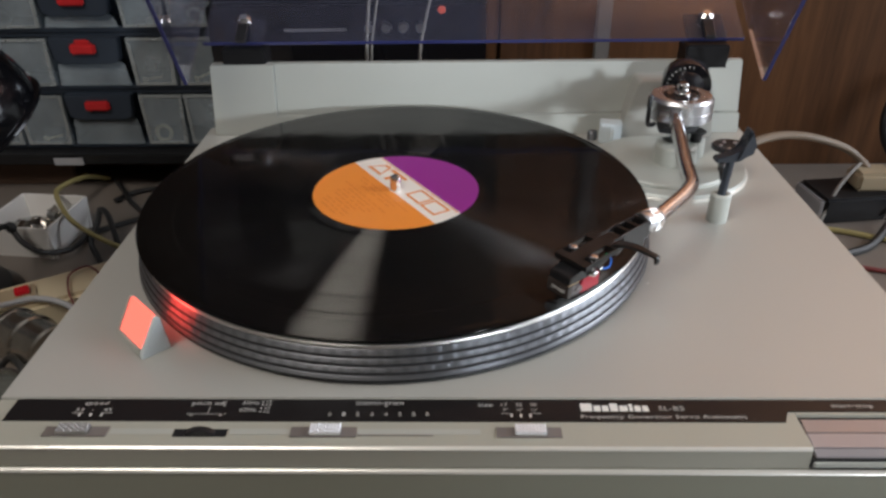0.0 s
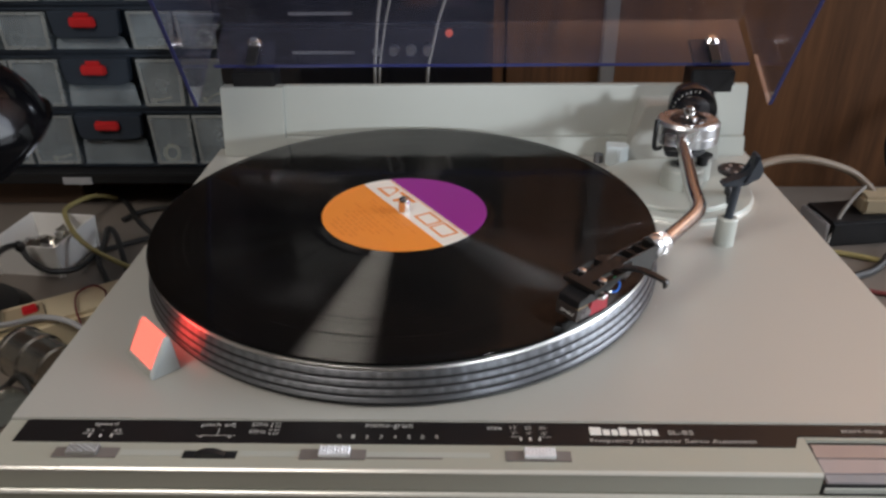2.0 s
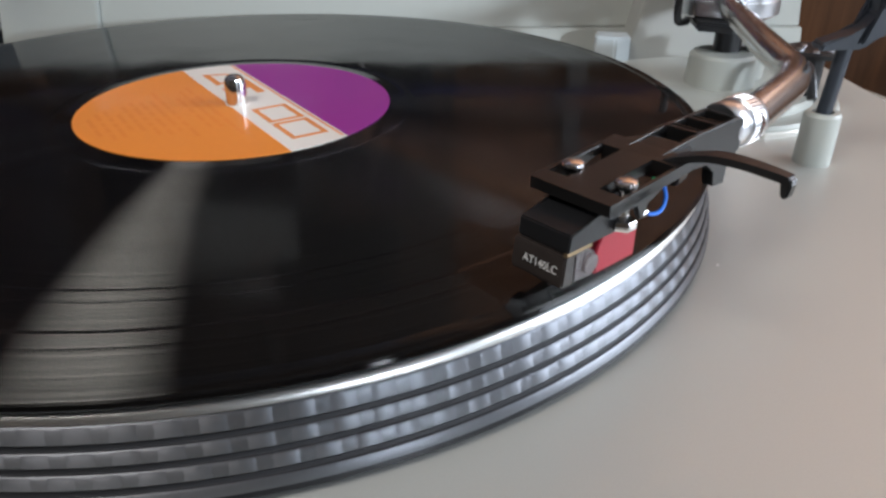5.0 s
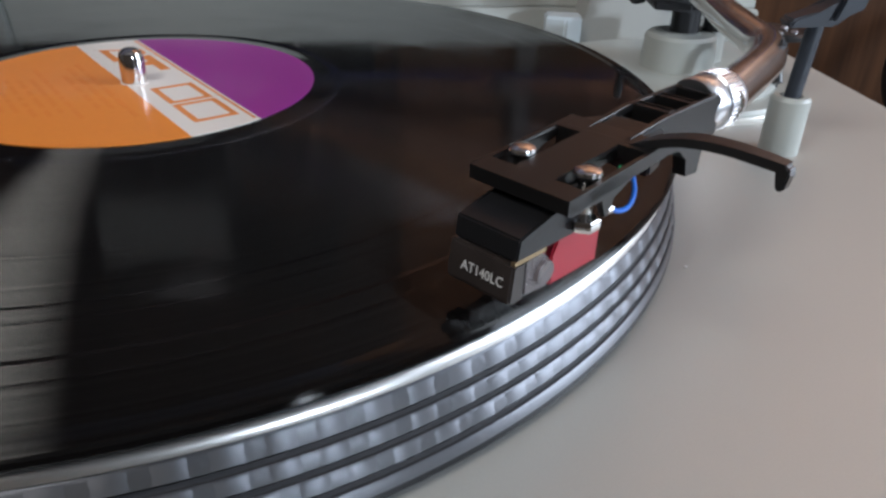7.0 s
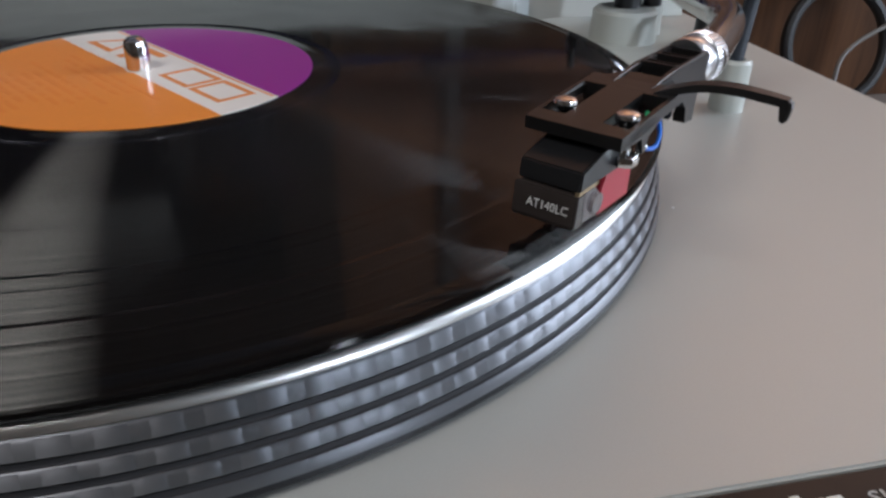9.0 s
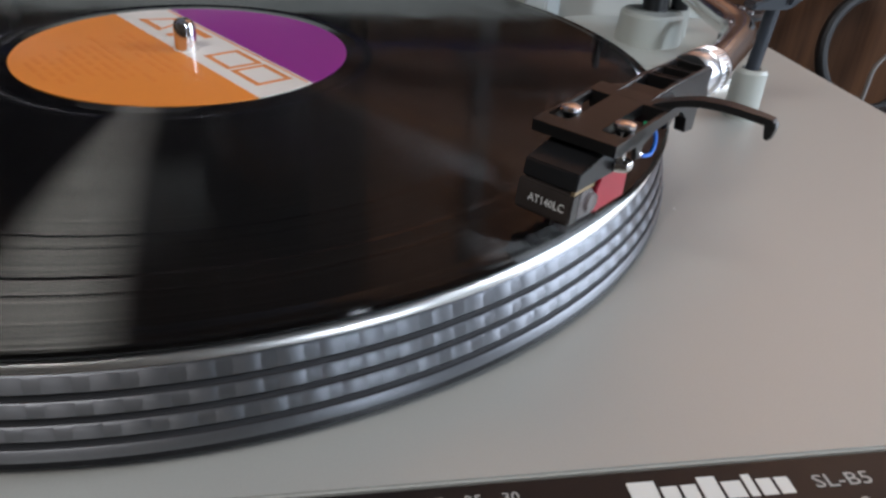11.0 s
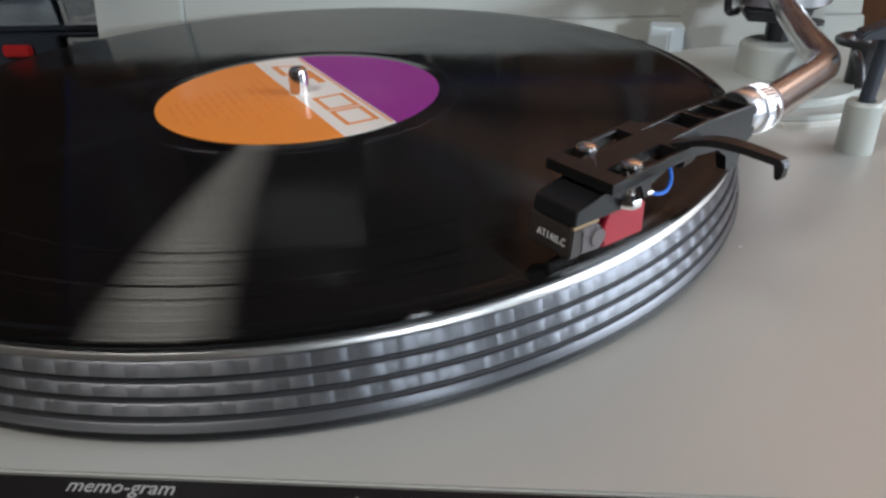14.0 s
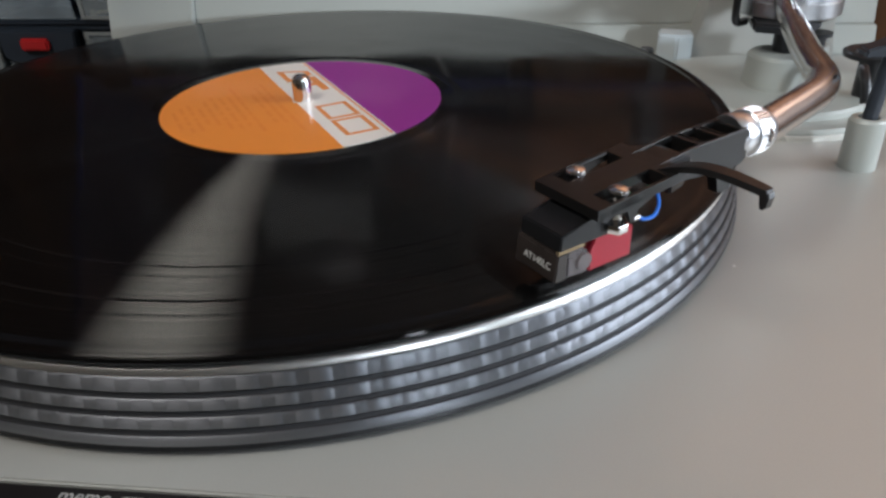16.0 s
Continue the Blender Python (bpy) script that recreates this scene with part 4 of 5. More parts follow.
for v in (-6.4, 6.4):
    bm = B()
    lathe(bm, [(1.35, 8.6), (1.35, 16.6), (2.20, 16.6), (2.35, 17.4), (2.15, 18.1), (1.4, 18.5), (0, 18.6)], (-0.4, v, 0), 24, HMAT)
    part("mounting_screw", bm, SATIN, shell, "small chrome screw")
    bm = B()
    lathe(bm, [(0, 8.6), (2.3, 8.6), (2.5, 8.9), (2.5, 10.2), (2.3, 10.5), (0, 10.5)], (0, v * 1.12, 0), 6, HMAT)
    part("nut", bm, CHROME, shell)
# collar where the shell meets the tube
bm = B()
c0, c1 = sh(-45.4, -1.0, 16.3), sh(-57.5, 0.2, 16.4)
rod(bm, c0, c1, [(0, 0), (0.0054, 0), (0.0057, 0.04), (0.0057, 0.36), (0.0055, 0.39), (0.0055, 0.42), (0.0059, 0.45), (0.0059, 0.80), (0.0054, 0.93), (0.0048, 1.0), (0, 1)], 48)
part("locking_collar", bm, STEEL, arm, "knurled steel locking collar")
bm = B()
d = (c1 - c0)
for k in range(36):
    a = 2 * math.pi * k / 36
    side = d.normalized().cross(Vector((0, 0, 1)))
    o = (side * math.cos(a) + Vector((0, 0, 1)) * math.sin(a)) * 0.0059
    rod(bm, c0 + d * 0.46 + o, c0 + d * 0.78 + o, [(0.00018, 0), (0.00018, 1)], 5)
part("knurl_ribs", bm, SATIN, arm, kind="stuff")

# cartridge
bm = B()
prism(bm, [(14.6, 11.3), (15.1, 7.6), (-1.0, 7.6), (-1.0, 13.4), (5.2, 13.4), (7.4, 12.5)], lambda p, q, s: sh(p, s, q), -6.3, 6.3, 0.0003)
cart = part("cartridge", bm, BLACK, tt, "black and red moving-magnet cartridge")
bm = B(); hbox(bm, -5.5, 4.5, -4.6, 4.6, 11.0, 14.6, 0.3)
part("mount_plate", bm, BLACK, cart)
bm = B()
prism(bm, [(4.6, 8.0), (6.0, 5.4), (5.9, -0.1), (-6.7, -0.1), (-6.8, 7.3), (-3.0, 8.2)], lambda p, q, s: sh(p, s, q), -5.6, 6.0, 0.0003)
part("red_body", bm, REDPLAS, cart, "red cartridge body")
bm = B()
prism(bm, [(15.5, 7.3), (16.2, 0.9), (15.4, 0.4), (12.6, 0.4), (12.6, 7.3)], lambda p, q, s: sh(p, s, q), -6.8, 6.3, 0.0004)
part("stylus_front", bm, SMOKE, cart, "smoked grey stylus holder")
bm = B()
prism(bm, [(12.5, 7.2), (12.5, 0.5), (6.4, 0.0), (6.2, 5.2), (8.8, 7.1)], lambda p, q, s: sh(p, s, q), -6.0, 6.0, 0.0004)
part("stylus_grip", bm, SMOKE_CLEAR, cart, "see-through smoked grip")
bm = B(); hbox(bm, 7.0, 12.0, -3.0, 3.0, 1.2, 6.0, 0.4)
part("stylus_insert", bm, SMOKE, cart)
bm = B(); rod(bm, sh(7.9, 5.9, 3.4), sh(7.9, 6.6, 3.4), [(0, 0), (0.0022, 0), (0.0020, 1), (0, 1)], 24)
part("grip_boss", bm, SMOKE_CLEAR, cart)
bm = B(); hbox(bm, 8.0, 15.2, 5.6, 6.2, 7.2, 7.7, 0.1)
part("brass_seam", bm, mat("dull_brass", (0.42, 0.31, 0.18), 0.35, 0.8), cart)
fdir = (sh(15.5, 0, 7.3) - sh(16.2, 0, 0.9)).normalized()
ndir = HV.cross(fdir).normalized()
fm = Matrix((HV, fdir, ndir)).transposed()
off = HU * 0.00025
lettering("AT140LC", 0.0084, sh(15.85, 0.6, 4.1) + off, cart, INK_BRIGHT, fm.to_4x4(), height=0.00165, depth=0.00006)
bm = B(); tube(bm, [sh(10.0, 0, 1.6), sh(12.2, 0, -2.7)], 0.00030, 8, 2)
part("cantilever", bm, SMOKE, cart)
for name, m_, pts in (("wire", BLUEWIRE, [(-4.5, 8.6, 11.0), (-6.5, 9.2, 10.2), (-9.0, 9.4, 10.4), (-10.6, 9.0, 12.4), (-10.4, 8.2, 15.4)]),
                      ("wire", GREENWIRE, [(-4.5, 7.0, 12.8), (-6.5, 7.6, 13.0), (-10.5, 6.0, 15.6)]),
                      ("wire", MAROON, [(-6.5, -2.0, 9.2), (-10.0, -3.0, 9.6), (-13.0, -3.0, 13.5)]),
                      ("wire", WCABLE, [(-6.5, -5.0, 8.8), (-9.5, -6.5, 8.8), (-13.0, -5.0, 13.5)])):
    bm = B(); tube(bm, [sh(*p) for p in pts], 0.00042, 8)
    part(name, bm, m_, cart)
for v, u_, z_ in ((-5.0, 0, 8.8), (-2.0, 0, 8.8), (7.0, 2.0, 12.8), (8.6, 2.0, 11.0)):
    bm = B(); rod(bm, sh(-5.4 + u_ + (0.8 if u_ else 0), v, z_), sh(-7.6 + u_ + (0.8 if u_ else 0), v, z_), [(0, 0), (0.0007, 0), (0.0007, 1), (0, 1)], 12)
    part("pin", bm, CHROME, cart)

# ---- lid: a clear box turned up on its hinges ----
LA = Vector((0, math.cos(radians(29.5)), math.sin(radians(29.5))))   # from its open rim towards its top
LB = Vector((0, -LA.z, LA.y))                                        # from its rear edge towards its front
L0 = Vector((0, 0.1290, 0.0255))


def lid_at(x, a, b):
    return L0 + LA * a + LB * b + Vector((x, 0, 0))


def lid_slab(bm, x0, x1, a0, a1, b0, b1):
    r = bmesh.ops.create_cube(bm, size=1.0)
    for v in r["verts"]:
        v.co = lid_at(x0 + (v.co.x + 0.5) * (x1 - x0), a0 + (v.co.y + 0.5) * (a1 - a0), b0 + (v.co.z + 0.5) * (b1 - b0))
    bev(bm, r["verts"], 0.0005, 1)
    return bm


LXL, LXR, LT, LH, LD, BR, LS = -0.1655, 0.2625, 0.0028, 0.104, 0.365, 0.052, -0.0070
bm = lid_slab(B(), LXL, LXR, LH - LT, LH, -0.004 + LS, LD)
lid = part("dust_cover", bm, ACRYLIC, tt, "raised see-through smoky dust cover")
for x in (LXL, LXR - LT):
    bm = lid_slab(B(), x, x + LT, 0.0, LH - LT, 0.0, LD)
    part("side_wall", bm, ACRYLIC, lid)
    bm = lid_slab(B(), x - 0.0002, x + LT + 0.0002, -0.0005, 0.0004, 0.0, LD)
    part("rim", bm, ACRYL_EDGE, lid, "blue-tinted cut edge")
    bm = lid_slab(B(), x - 0.0002, x + LT + 0.0002, 0.0, BR, -0.0006, 0.0004)
    part("rear_rim", bm, mat("warm_acrylic_edge", (0.36, 0.20, 0.13), 0.25) if x > 0 else ACRYLIC, lid)
bm = lid_slab(B(), LXL + LT, LXR - LT, BR, LH - LT, -0.004 + LS, -0.004 + LT + LS)
part("rear_wall", bm, ACRYLIC, lid)
bm = lid_slab(B(), LXL + LT, LXR - LT, BR - 0.0007, BR, -0.0042 + LS, -0.0010 + LS)
part("rim", bm, ACRYL_EDGE, lid, "blue-tinted cut edge")
bm = lid_slab(B(), LXL + LT, LXR - LT, 0.0, LH - LT, LD - LT, LD)
part("front_wall", bm, ACRYLIC, lid)
for hx in (-0.132, 0.2325):
    bm = B(); box(bm, hx - 0.017, hx + 0.017, 0.176, 0.199, 0.010, 0.0385, 0.0012)
    hinge = part("hinge", bm, BLACK, tt, "black lid hinge with a chrome screw")
    bm = B()
    lid_slab(bm, hx - 0.015, hx + 0.015, BR + 0.001, BR + 0.030, -0.0075 + LS, -0.0044 + LS)
    part("hinge_plate", bm, ACRYLIC if hx < 0 else BLACK, hinge)
    bm = B()
    lid_slab(bm, hx - 0.004, hx + 0.004, BR - 0.002, BR + 0.022, -0.0010 + LS, 0.0028 + LS)
    part("hinge_tongue", bm, BLACK, hinge)
    bm = B()
    p = lid_at(hx, BR + 0.021, -0.001 + LS)
    rod(bm, p, p + LB * 0.0065, [(0, 0), (0.0058, 0), (0.0062, 0.3), (0.0055, 0.7), (0.003, 1), (0, 1)], 28)
    part("hinge_screw", bm, SATIN, hinge)

# ---- record, drawn at true size ----
drawn[0] = TRUE
rec = thing("vinyl_record", (0, 0, -0.0025), "black vinyl long-playing record with an orange and purple label", "record")
bm = B()
prof = [(0.0036, -0.0022), (0.0036, 0.0001), (0.0520, 0.0001), (0.0535, -0.0001), (0.0575, -0.0001), (0.0580, 0.0), (0.0584, 0.0), (0.0588, 0.0)]
prof += [(0.1440, 0.0), (0.1446, 0.0), (0.1450, -0.0001), (0.1465, -0.0002), (0.1482, -0.0001), (0.1488, -0.0003), (0.1492, -0.0009), (0.1488, -0.0016), (0.1478, -0.0020), (0.0036, -0.0022)]
lathe(bm, prof, seg=192)
part("disc", bm, VINYL, rec, "grooved black disc", angle=20)
for r, half in ((0.0855, 0.0002), (0.0990, 0.0002), (0.1155, 0.0004), (0.1200, 0.0002), (0.1295, 0.0005), (0.1345, 0.0002)):
    bm = B()
    lathe(bm, [(r - half, 0.00002), (r + half, 0.00002)], seg=160)
    part("track_gap", bm, GAP, rec)
LA_ROT = Matrix.Rotation(radians(33 - 90), 4, "Z")


def lab(x, y, z=0.0):
    return LA_ROT @ Vector((x, y, z))


def disc_segment(r, n0, n1, z0, z1, steps=48):
    """The part of a round label between two chords."""
    a0, a1 = math.asin(max(-1, n0 / r)), math.asin(min(1, n1 / r))
    right = [(r * math.cos(a0 + (a1 - a0) * k / steps), r * math.sin(a0 + (a1 - a0) * k / steps)) for k in range(steps + 1)]
    left = [(-x, y) for x, y in right[::-1]]
    pts = right + left
    clean = [pts[0]]
    for p in pts[1:]:
        if math.dist(p, clean[-1]) > 1e-5 and math.dist(p, clean[0]) > 1e-5:
            clean.append(p)
    return prism(B(), clean, lambda p, q, s: lab(p, q, s), z0, z1)


paper = part("label", disc_segment(0.050, -0.050, -0.0030, 0.00015, 0.0004), ORANGE, rec, "round paper label, orange and purple with a white band")
part("purple_field", disc_segment(0.050, 0.0158, 0.050, 0.00015, 0.0004), PURPLE, paper)
part("white_band", disc_segment(0.050, -0.0030, 0.0158, 0.00015, 0.0004), PAPER, paper)
IZ = 0.0004


def outline(x0, x1, y0, y1, w, lean=0.0, top=1.0):
    cx = (x0 + x1) / 2
    def ring(d):
        return [(x0 + d, y0 + d), (x1 - d, y0 + d), (cx + (x1 - d - cx) * top, y1 - d), (cx + (x0 + d - cx) * top, y1 - d)]
    o, i = ring(0), ring(w)
    bm = B()
    for k in range(4):
        k2 = (k + 1) % 4
        prism(bm, [o[k], o[k2], i[k2], i[k]], lambda p, q, s: lab(p, q, s), IZ, IZ + 0.00006)
    return bm


part("band_shape", outline(-0.0400, -0.0235, 0.0012, 0.0128, 0.0022, top=0.35), LETTER, paper)
bm = B()
prism(bm, [(-0.0260, 0.0100), (-0.0075, 0.0100), (-0.0075, 0.0128), (-0.0260, 0.0128)], lambda p, q, s: lab(p, q, s), IZ, IZ + 0.00006)
prism(bm, [(-0.0185, 0.0012), (-0.0150, 0.0012), (-0.0150, 0.0100), (-0.0185, 0.0100)], lambda p, q, s: lab(p, q, s), IZ, IZ + 0.00006)
part("band_shape", bm, LETTER, paper)
part("band_shape", outline(0.0090, 0.0245, 0.0012, 0.0128, 0.0016), LETTER, paper)
part("band_shape", outline(0.0258, 0.0415, 0.0012, 0.0128, 0.0016), LETTER, paper)
bm = B()
prism(bm, [(-0.0465, 0.0145), (0.0465, 0.0145), (0.0462, 0.0152), (-0.0462, 0.0152)], lambda p, q, s: lab(p, q, s), IZ, IZ + 0.00005)
part("band_rule", bm, LETTER, paper)
lettering("STEREO", 0.0300, lab(-0.0270, -0.0012, IZ), paper, PAPER, LA_ROT, height=0.0042)
rng = random.Random(5)
for k in range(12):
    y = -0.0095 - 0.0030 * k - (0.0025 if k > 2 else 0.0)
    half = math.sqrt(max(0.0, 0.047 ** 2 - y * y)) * rng.uniform(0.40, 0.78)
    x = -half * rng.uniform(0.7, 1.0)
    while x < half - 0.006:
        w = rng.uniform(0.003, 0.010)
        bm = B()
        prism(bm, [(x, y), (min(x + w, half), y), (min(x + w, half), y + 0.0013), (x, y + 0.0013)], lambda p, q, s: lab(p, q, s), IZ, IZ + 0.00004)
        part("print_bar", bm, PRINT, paper)
        x += w + rng.uniform(0.001, 0.003)
bm = B(); lathe(bm, [(0.0039, 0.00042), (0.0039, 0.00050), (0.0031, 0.00050)], seg=32)
part("hole_edge", bm, PAPER, paper)
drawn[0] = PLAN

# ---- bench clutter: parts cases ----


def parts_case(z0, h, bits, seed):
    rng = random.Random(seed)
    cx, y0, d = -0.3690, 0.405, 0.062
    t = thing("parts_case", (cx, y0 + d / 2, z0), "clear-lidded slate-grey parts case with a red latch, partly filled", "organizer", "stacked parts cases")
    bm = B()
    box(bm, cx - 0.156, cx + 0.156, y0 + 0.004, y0 + d, z0, z0 + 0.006, 0.0015)
    box(bm, cx - 0.156, cx + 0.156, y0 + d - 0.004, y0 + d, z0 + 0.006, z0 + h, 0.001)
    box(bm, cx - 0.156, cx + 0.156, y0 + 0.006, y0 + d, z0 + h - 0.005, z0 + h - 0.0005, 0.001)
    part("frame", bm, SLATE, t, "dark slate-grey frame")
    for x0, x1 in ((-0.152, -0.101), (-0.099, -0.044), (0.044, 0.093), (0.095, 0.150)):
        bm = B()
        za, zb = z0 + 0.006, z0 + h - 0.0055
        prism(bm, [(cx + x0 + 0.002, za), (cx + x1 - 0.002, za), (cx + x1, zb), (cx + x0, zb)], lambda p, q, s: Vector((p, s, q)), y0 + 0.002, y0 + 0.0032, 0.0004)
        bn = part("bin", bm, BIN, t, "cloudy clear compartment")
        bm = B()
        o = [(cx + x0 + 0.002, za), (cx + x1 - 0.002, za), (cx + x1, zb), (cx + x0, zb)]
        n_ = [(cx + x0 + 0.006, za + 0.003), (cx + x1 - 0.006, za + 0.003), (cx + x1 - 0.004, zb - 0.003), (cx + x0 + 0.004, zb - 0.003)]
        for k in range(4):
            prism(bm, [o[k], o[(k + 1) % 4], n_[(k + 1) % 4], n_[k]], lambda p, q, s: Vector((p, s, q)), y0 + 0.0006, y0 + 0.0019)
        bmesh.ops.remove_doubles(bm, verts=bm.verts[:], dist=1e-5)
        part("bin_edge", bm, BINRIM, bn)
        for a in (x0 + 0.0004, x1 - 0.0020):
            bm = B()
            box(bm, cx + a, cx + a + 0.0016, y0 + 0.0034, y0 + d - 0.006, za, zb)
            part("bin_side", bm, BIN, bn)
        for _ in range(bits):
            bm = B()
            px, k = cx + rng.uniform(x0 + 0.012, x1 - 0.012), rng.random()
            if k < 0.4:
                r = rng.uniform(0.006, 0.0105)
                lathe(bm, [(r * 0.62, 0), (r, 0), (r, 0.0018), (r * 0.62, 0.0018)], seg=20, closed=True,
                      m=Matrix.Translation((px, y0 + 0.008, za + r + 0.0005)) @ Matrix.Rotation(radians(80), 4, "X"))
            elif k < 0.75:
                a = rng.uniform(-0.6, 0.6)
                dx = 0.010 * math.cos(a)
                rod(bm, (px - dx, y0 + 0.010, za + 0.003), (px + dx, y0 + 0.014, za + 0.003 + 0.012 * abs(math.sin(a)) + 0.002), [(0, 0), (0.0035, 0), (0.0035, 0.15), (0.0014, 0.16), (0.0014, 1), (0, 1)], 10)
            else:
                box(bm, px - 0.006, px + 0.006, y0 + 0.006, y0 + 0.016, za, za + 0.008, 0.001)
            part("small_part", bm, rng.choice((WHITEP, STEEL, STEEL, CREAM, WHITEP)), bn)
    bm = B()
    za, zb = z0 + 0.002, z0 + h - 0.003
    low = h - 0.034
    prism(bm, [(cx - 0.0385, zb), (cx + 0.0385, zb), (cx + 0.036, za + low + 0.004), (cx + 0.028, za + low), (cx - 0.028, za + low), (cx - 0.036, za + low + 0.004)], lambda p, q, s: Vector((p, s, q)), y0 - 0.006, y0 + 0.005, 0.0012)
    part("handle", bm, SLATE, t, "dark latch housing")
    bm = B()
    prism(bm, [(cx - 0.040, za + 0.004), (cx + 0.040, za + 0.004), (cx + 0.037, za + low - 0.002), (cx + 0.028, za + low + 0.003), (cx - 0.028, za + low + 0.003), (cx - 0.037, za + low - 0.002)], lambda p, q, s: Vector((p, s, q)), y0 + 0.001, y0 + 0.003, 0.0004)
    part("front_bin", bm, BIN, t)
    lz = z0 + h - 0.0135
    bm = B()
    box(bm, cx - 0.0140, cx + 0.0140, y0 - 0.0120, y0 - 0.0055, lz - 0.0066, lz + 0.0046, 0.0020)
    if seed != 3:
        box(bm, cx - 0.0090, cx + 0.0090, y0 - 0.0100, y0 - 0.0055, lz + 0.0042, lz + 0.0088, 0.0018)
    part("latch", bm, LATCHRED, t, "red plastic latch")
    return t


z = -0.1375
for h, bits, seed in ((0.0700, 1, 3), (0.0640, 1, 8), (0.0510, 1, 4), (0.0470, 1, 6)):
    parts_case(z, h, bits, seed)
    z += h
shelf = thing("low_shelf", (-0.37, 0.43, TABLE), "black low shelf under the parts cases", "shelf")
bm = B(); box(bm, -0.62, -0.18, 0.388, 0.472, -0.1500, -0.1378, 0.0015)
part("board", bm, BLACK, shelf)
for x in (-0.61, -0.20):
    bm = B(); box(bm, x - 0.006, x + 0.006, 0.395, 0.470, TABLE, -0.150, 0.001)
    part("support", bm, BLACK, shelf)
bm = B(); box(bm, -0.432, -0.398, 0.3860, 0.3876, -0.1498, -0.1410, 0.0003)
part("tag", bm, GCABLE, shelf, "small grey tag")
bm = B(); box(bm, -0.56, -0.43, 0.420, 0.468, TABLE, -0.152, 0.002)
solo("cardboard_box", bm, BOXBR, "flat brown cardboard box under the low shelf", "box")


# ---- black audio components behind the lid ----
def component(z0, h, kind_label, lamps, trim):
    t = thing("audio_component", (-0.07, 0.41, z0), kind_label, "audio unit", "stacked audio units")
    bm = B(); box(bm, -0.212, 0.066, 0.352, 0.470, z0, z0 + h - 0.002, 0.002)
    part("case", bm, BLACK, t)
    bm = B(); box(bm, -0.212, 0.066, 0.345, 0.3515, z0 + 0.002, z0 + h - 0.004, 0.0012)
    face = part("front_panel", bm, BLACKG, t, "glossy black front")
    bm = B(); box(bm, -0.136, -0.073, 0.3438, 0.3448, trim, trim + 0.0030, 0.0003)
    part("slot_trim", bm, mat("dull_grey_trim", (0.20, 0.20, 0.21), 0.4, 0.5), face)
    for k in range(4):
        bm = B(); rod(bm, (-0.050 + 0.017 * k, 0.345, z0 + 0.66 * h), (-0.050 + 0.017 * k, 0.336, z0 + 0.66 * h), [(0, 0), (0.0052, 0), (0.0046, 1), (0, 1)], 20)
        part("knob", bm, STEEL if lamps else BLACK, face)
    if lamps:
        bm = B(); rod(bm, (0.022, 0.345, 0.031), (0.022, 0.3425, 0.031), [(0, 0), (0.0040, 0), (0.0036, 1), (0, 1)], 16)
        part("pilot_lamp", bm, mat("red_pilot_lamp", (0.6, 0.10, 0.06), 0.3, emit=(1.0, 0.16, 0.09), emit_power=0.12), face, "dim red pilot lamp")
    return t


component(TABLE, 0.113, "black audio unit with a pale slot", False, -0.14)
component(TABLE + 0.113, 0.046, "black audio unit with a pale slot", False, -0.05)
component(TABLE + 0.159, 0.070, "black audio unit with knobs and a red pilot lamp", True, 0.011)
component(TABLE + 0.229, 0.10, "black audio unit with a pale slot", False, 0.049)
top_unit = thing("audio_component", (-0.07, 0.41, TABLE + 0.329), "black audio unit with a wide pale grey display", "audio unit", "stacked audio units")
UZ = TABLE + 0.329
bm = B(); box(bm, -0.212, 0.030, 0.352, 0.470, UZ, UZ + 0.146, 0.002)
part("case", bm, BLACK, top_unit)
bm = B(); box(bm, -0.212, 0.030, 0.345, 0.3515, UZ + 0.002, UZ + 0.144, 0.0012)
face = part("front_panel", bm, BLACKG, top_unit, "glossy black front")
bm = B(); box(bm, -0.158, -0.054, 0.3432, 0.3449, 0.190, 0.246, 0.0006)
part("display", bm, mat("pale_grey_display", (0.36, 0.37, 0.33), 0.35, blotch=0.15, blotch_scale=30), face, "pale grey display window")
for x in (-0.190, -0.176):
    bm = B(); rod(bm, (x, 0.345, 0.215), (x, 0.338, 0.215), [(0, 0), (0.0048, 0), (0.0042, 1), (0, 1)], 20)
    part("knob", bm, BLACK, face)
for k, (x, r, m_) in enumerate(((-0.041, 0.0016, DIMSHEATH), (-0.034, 0.0011, DIMSHEATH), (0.014, 0.0015, DIMSHEATH))):
    bm = B()
    tube(bm, [(x + 0.002, 0.31, 0.17), (x + 0.004 * (k + 1), 0.302, 0.10), (x - 0.003, 0.295, 0.045), (x - 0.006 - 0.003 * k, 0.285, -0.01), (x + 0.004, 0.275, -0.08), (x + 0.03, 0.27, TABLE + r)], r, 10)
    solo("hanging_cable", bm, m_, "thin pale cable hanging behind the turntable", "cable", "hanging cables")

# ---- black lamp on the left of the bench ----
dl = thing("desk_lamp", (-0.375, 0.130, TABLE), "black glossy bowl-shaped desk lamp shade on a dark stand", "lamp")
sm = Matrix.Translation((-0.336, 0.112, 0.009)) @ Vector((-0.36, -0.34, 0.87)).to_track_quat("Z", "Y").to_matrix().to_4x4()
bm = B()
bowl = [(0.0605 * math.cos(a), 0.0600 * math.sin(a)) for a in (radians(80 - 9.5 * k) for k in range(11))]
lathe(bm, bowl + [(0.0612, -0.0168), (0.0616, -0.0185), (0.0600, -0.0192)] + [(p * 0.955, q * 0.955 - 0.0005) for p, q in reversed(bowl)], seg=72, m=sm, closed=True)
part("shade", bm, LAMPBLACK, dl, "black glossy shade")
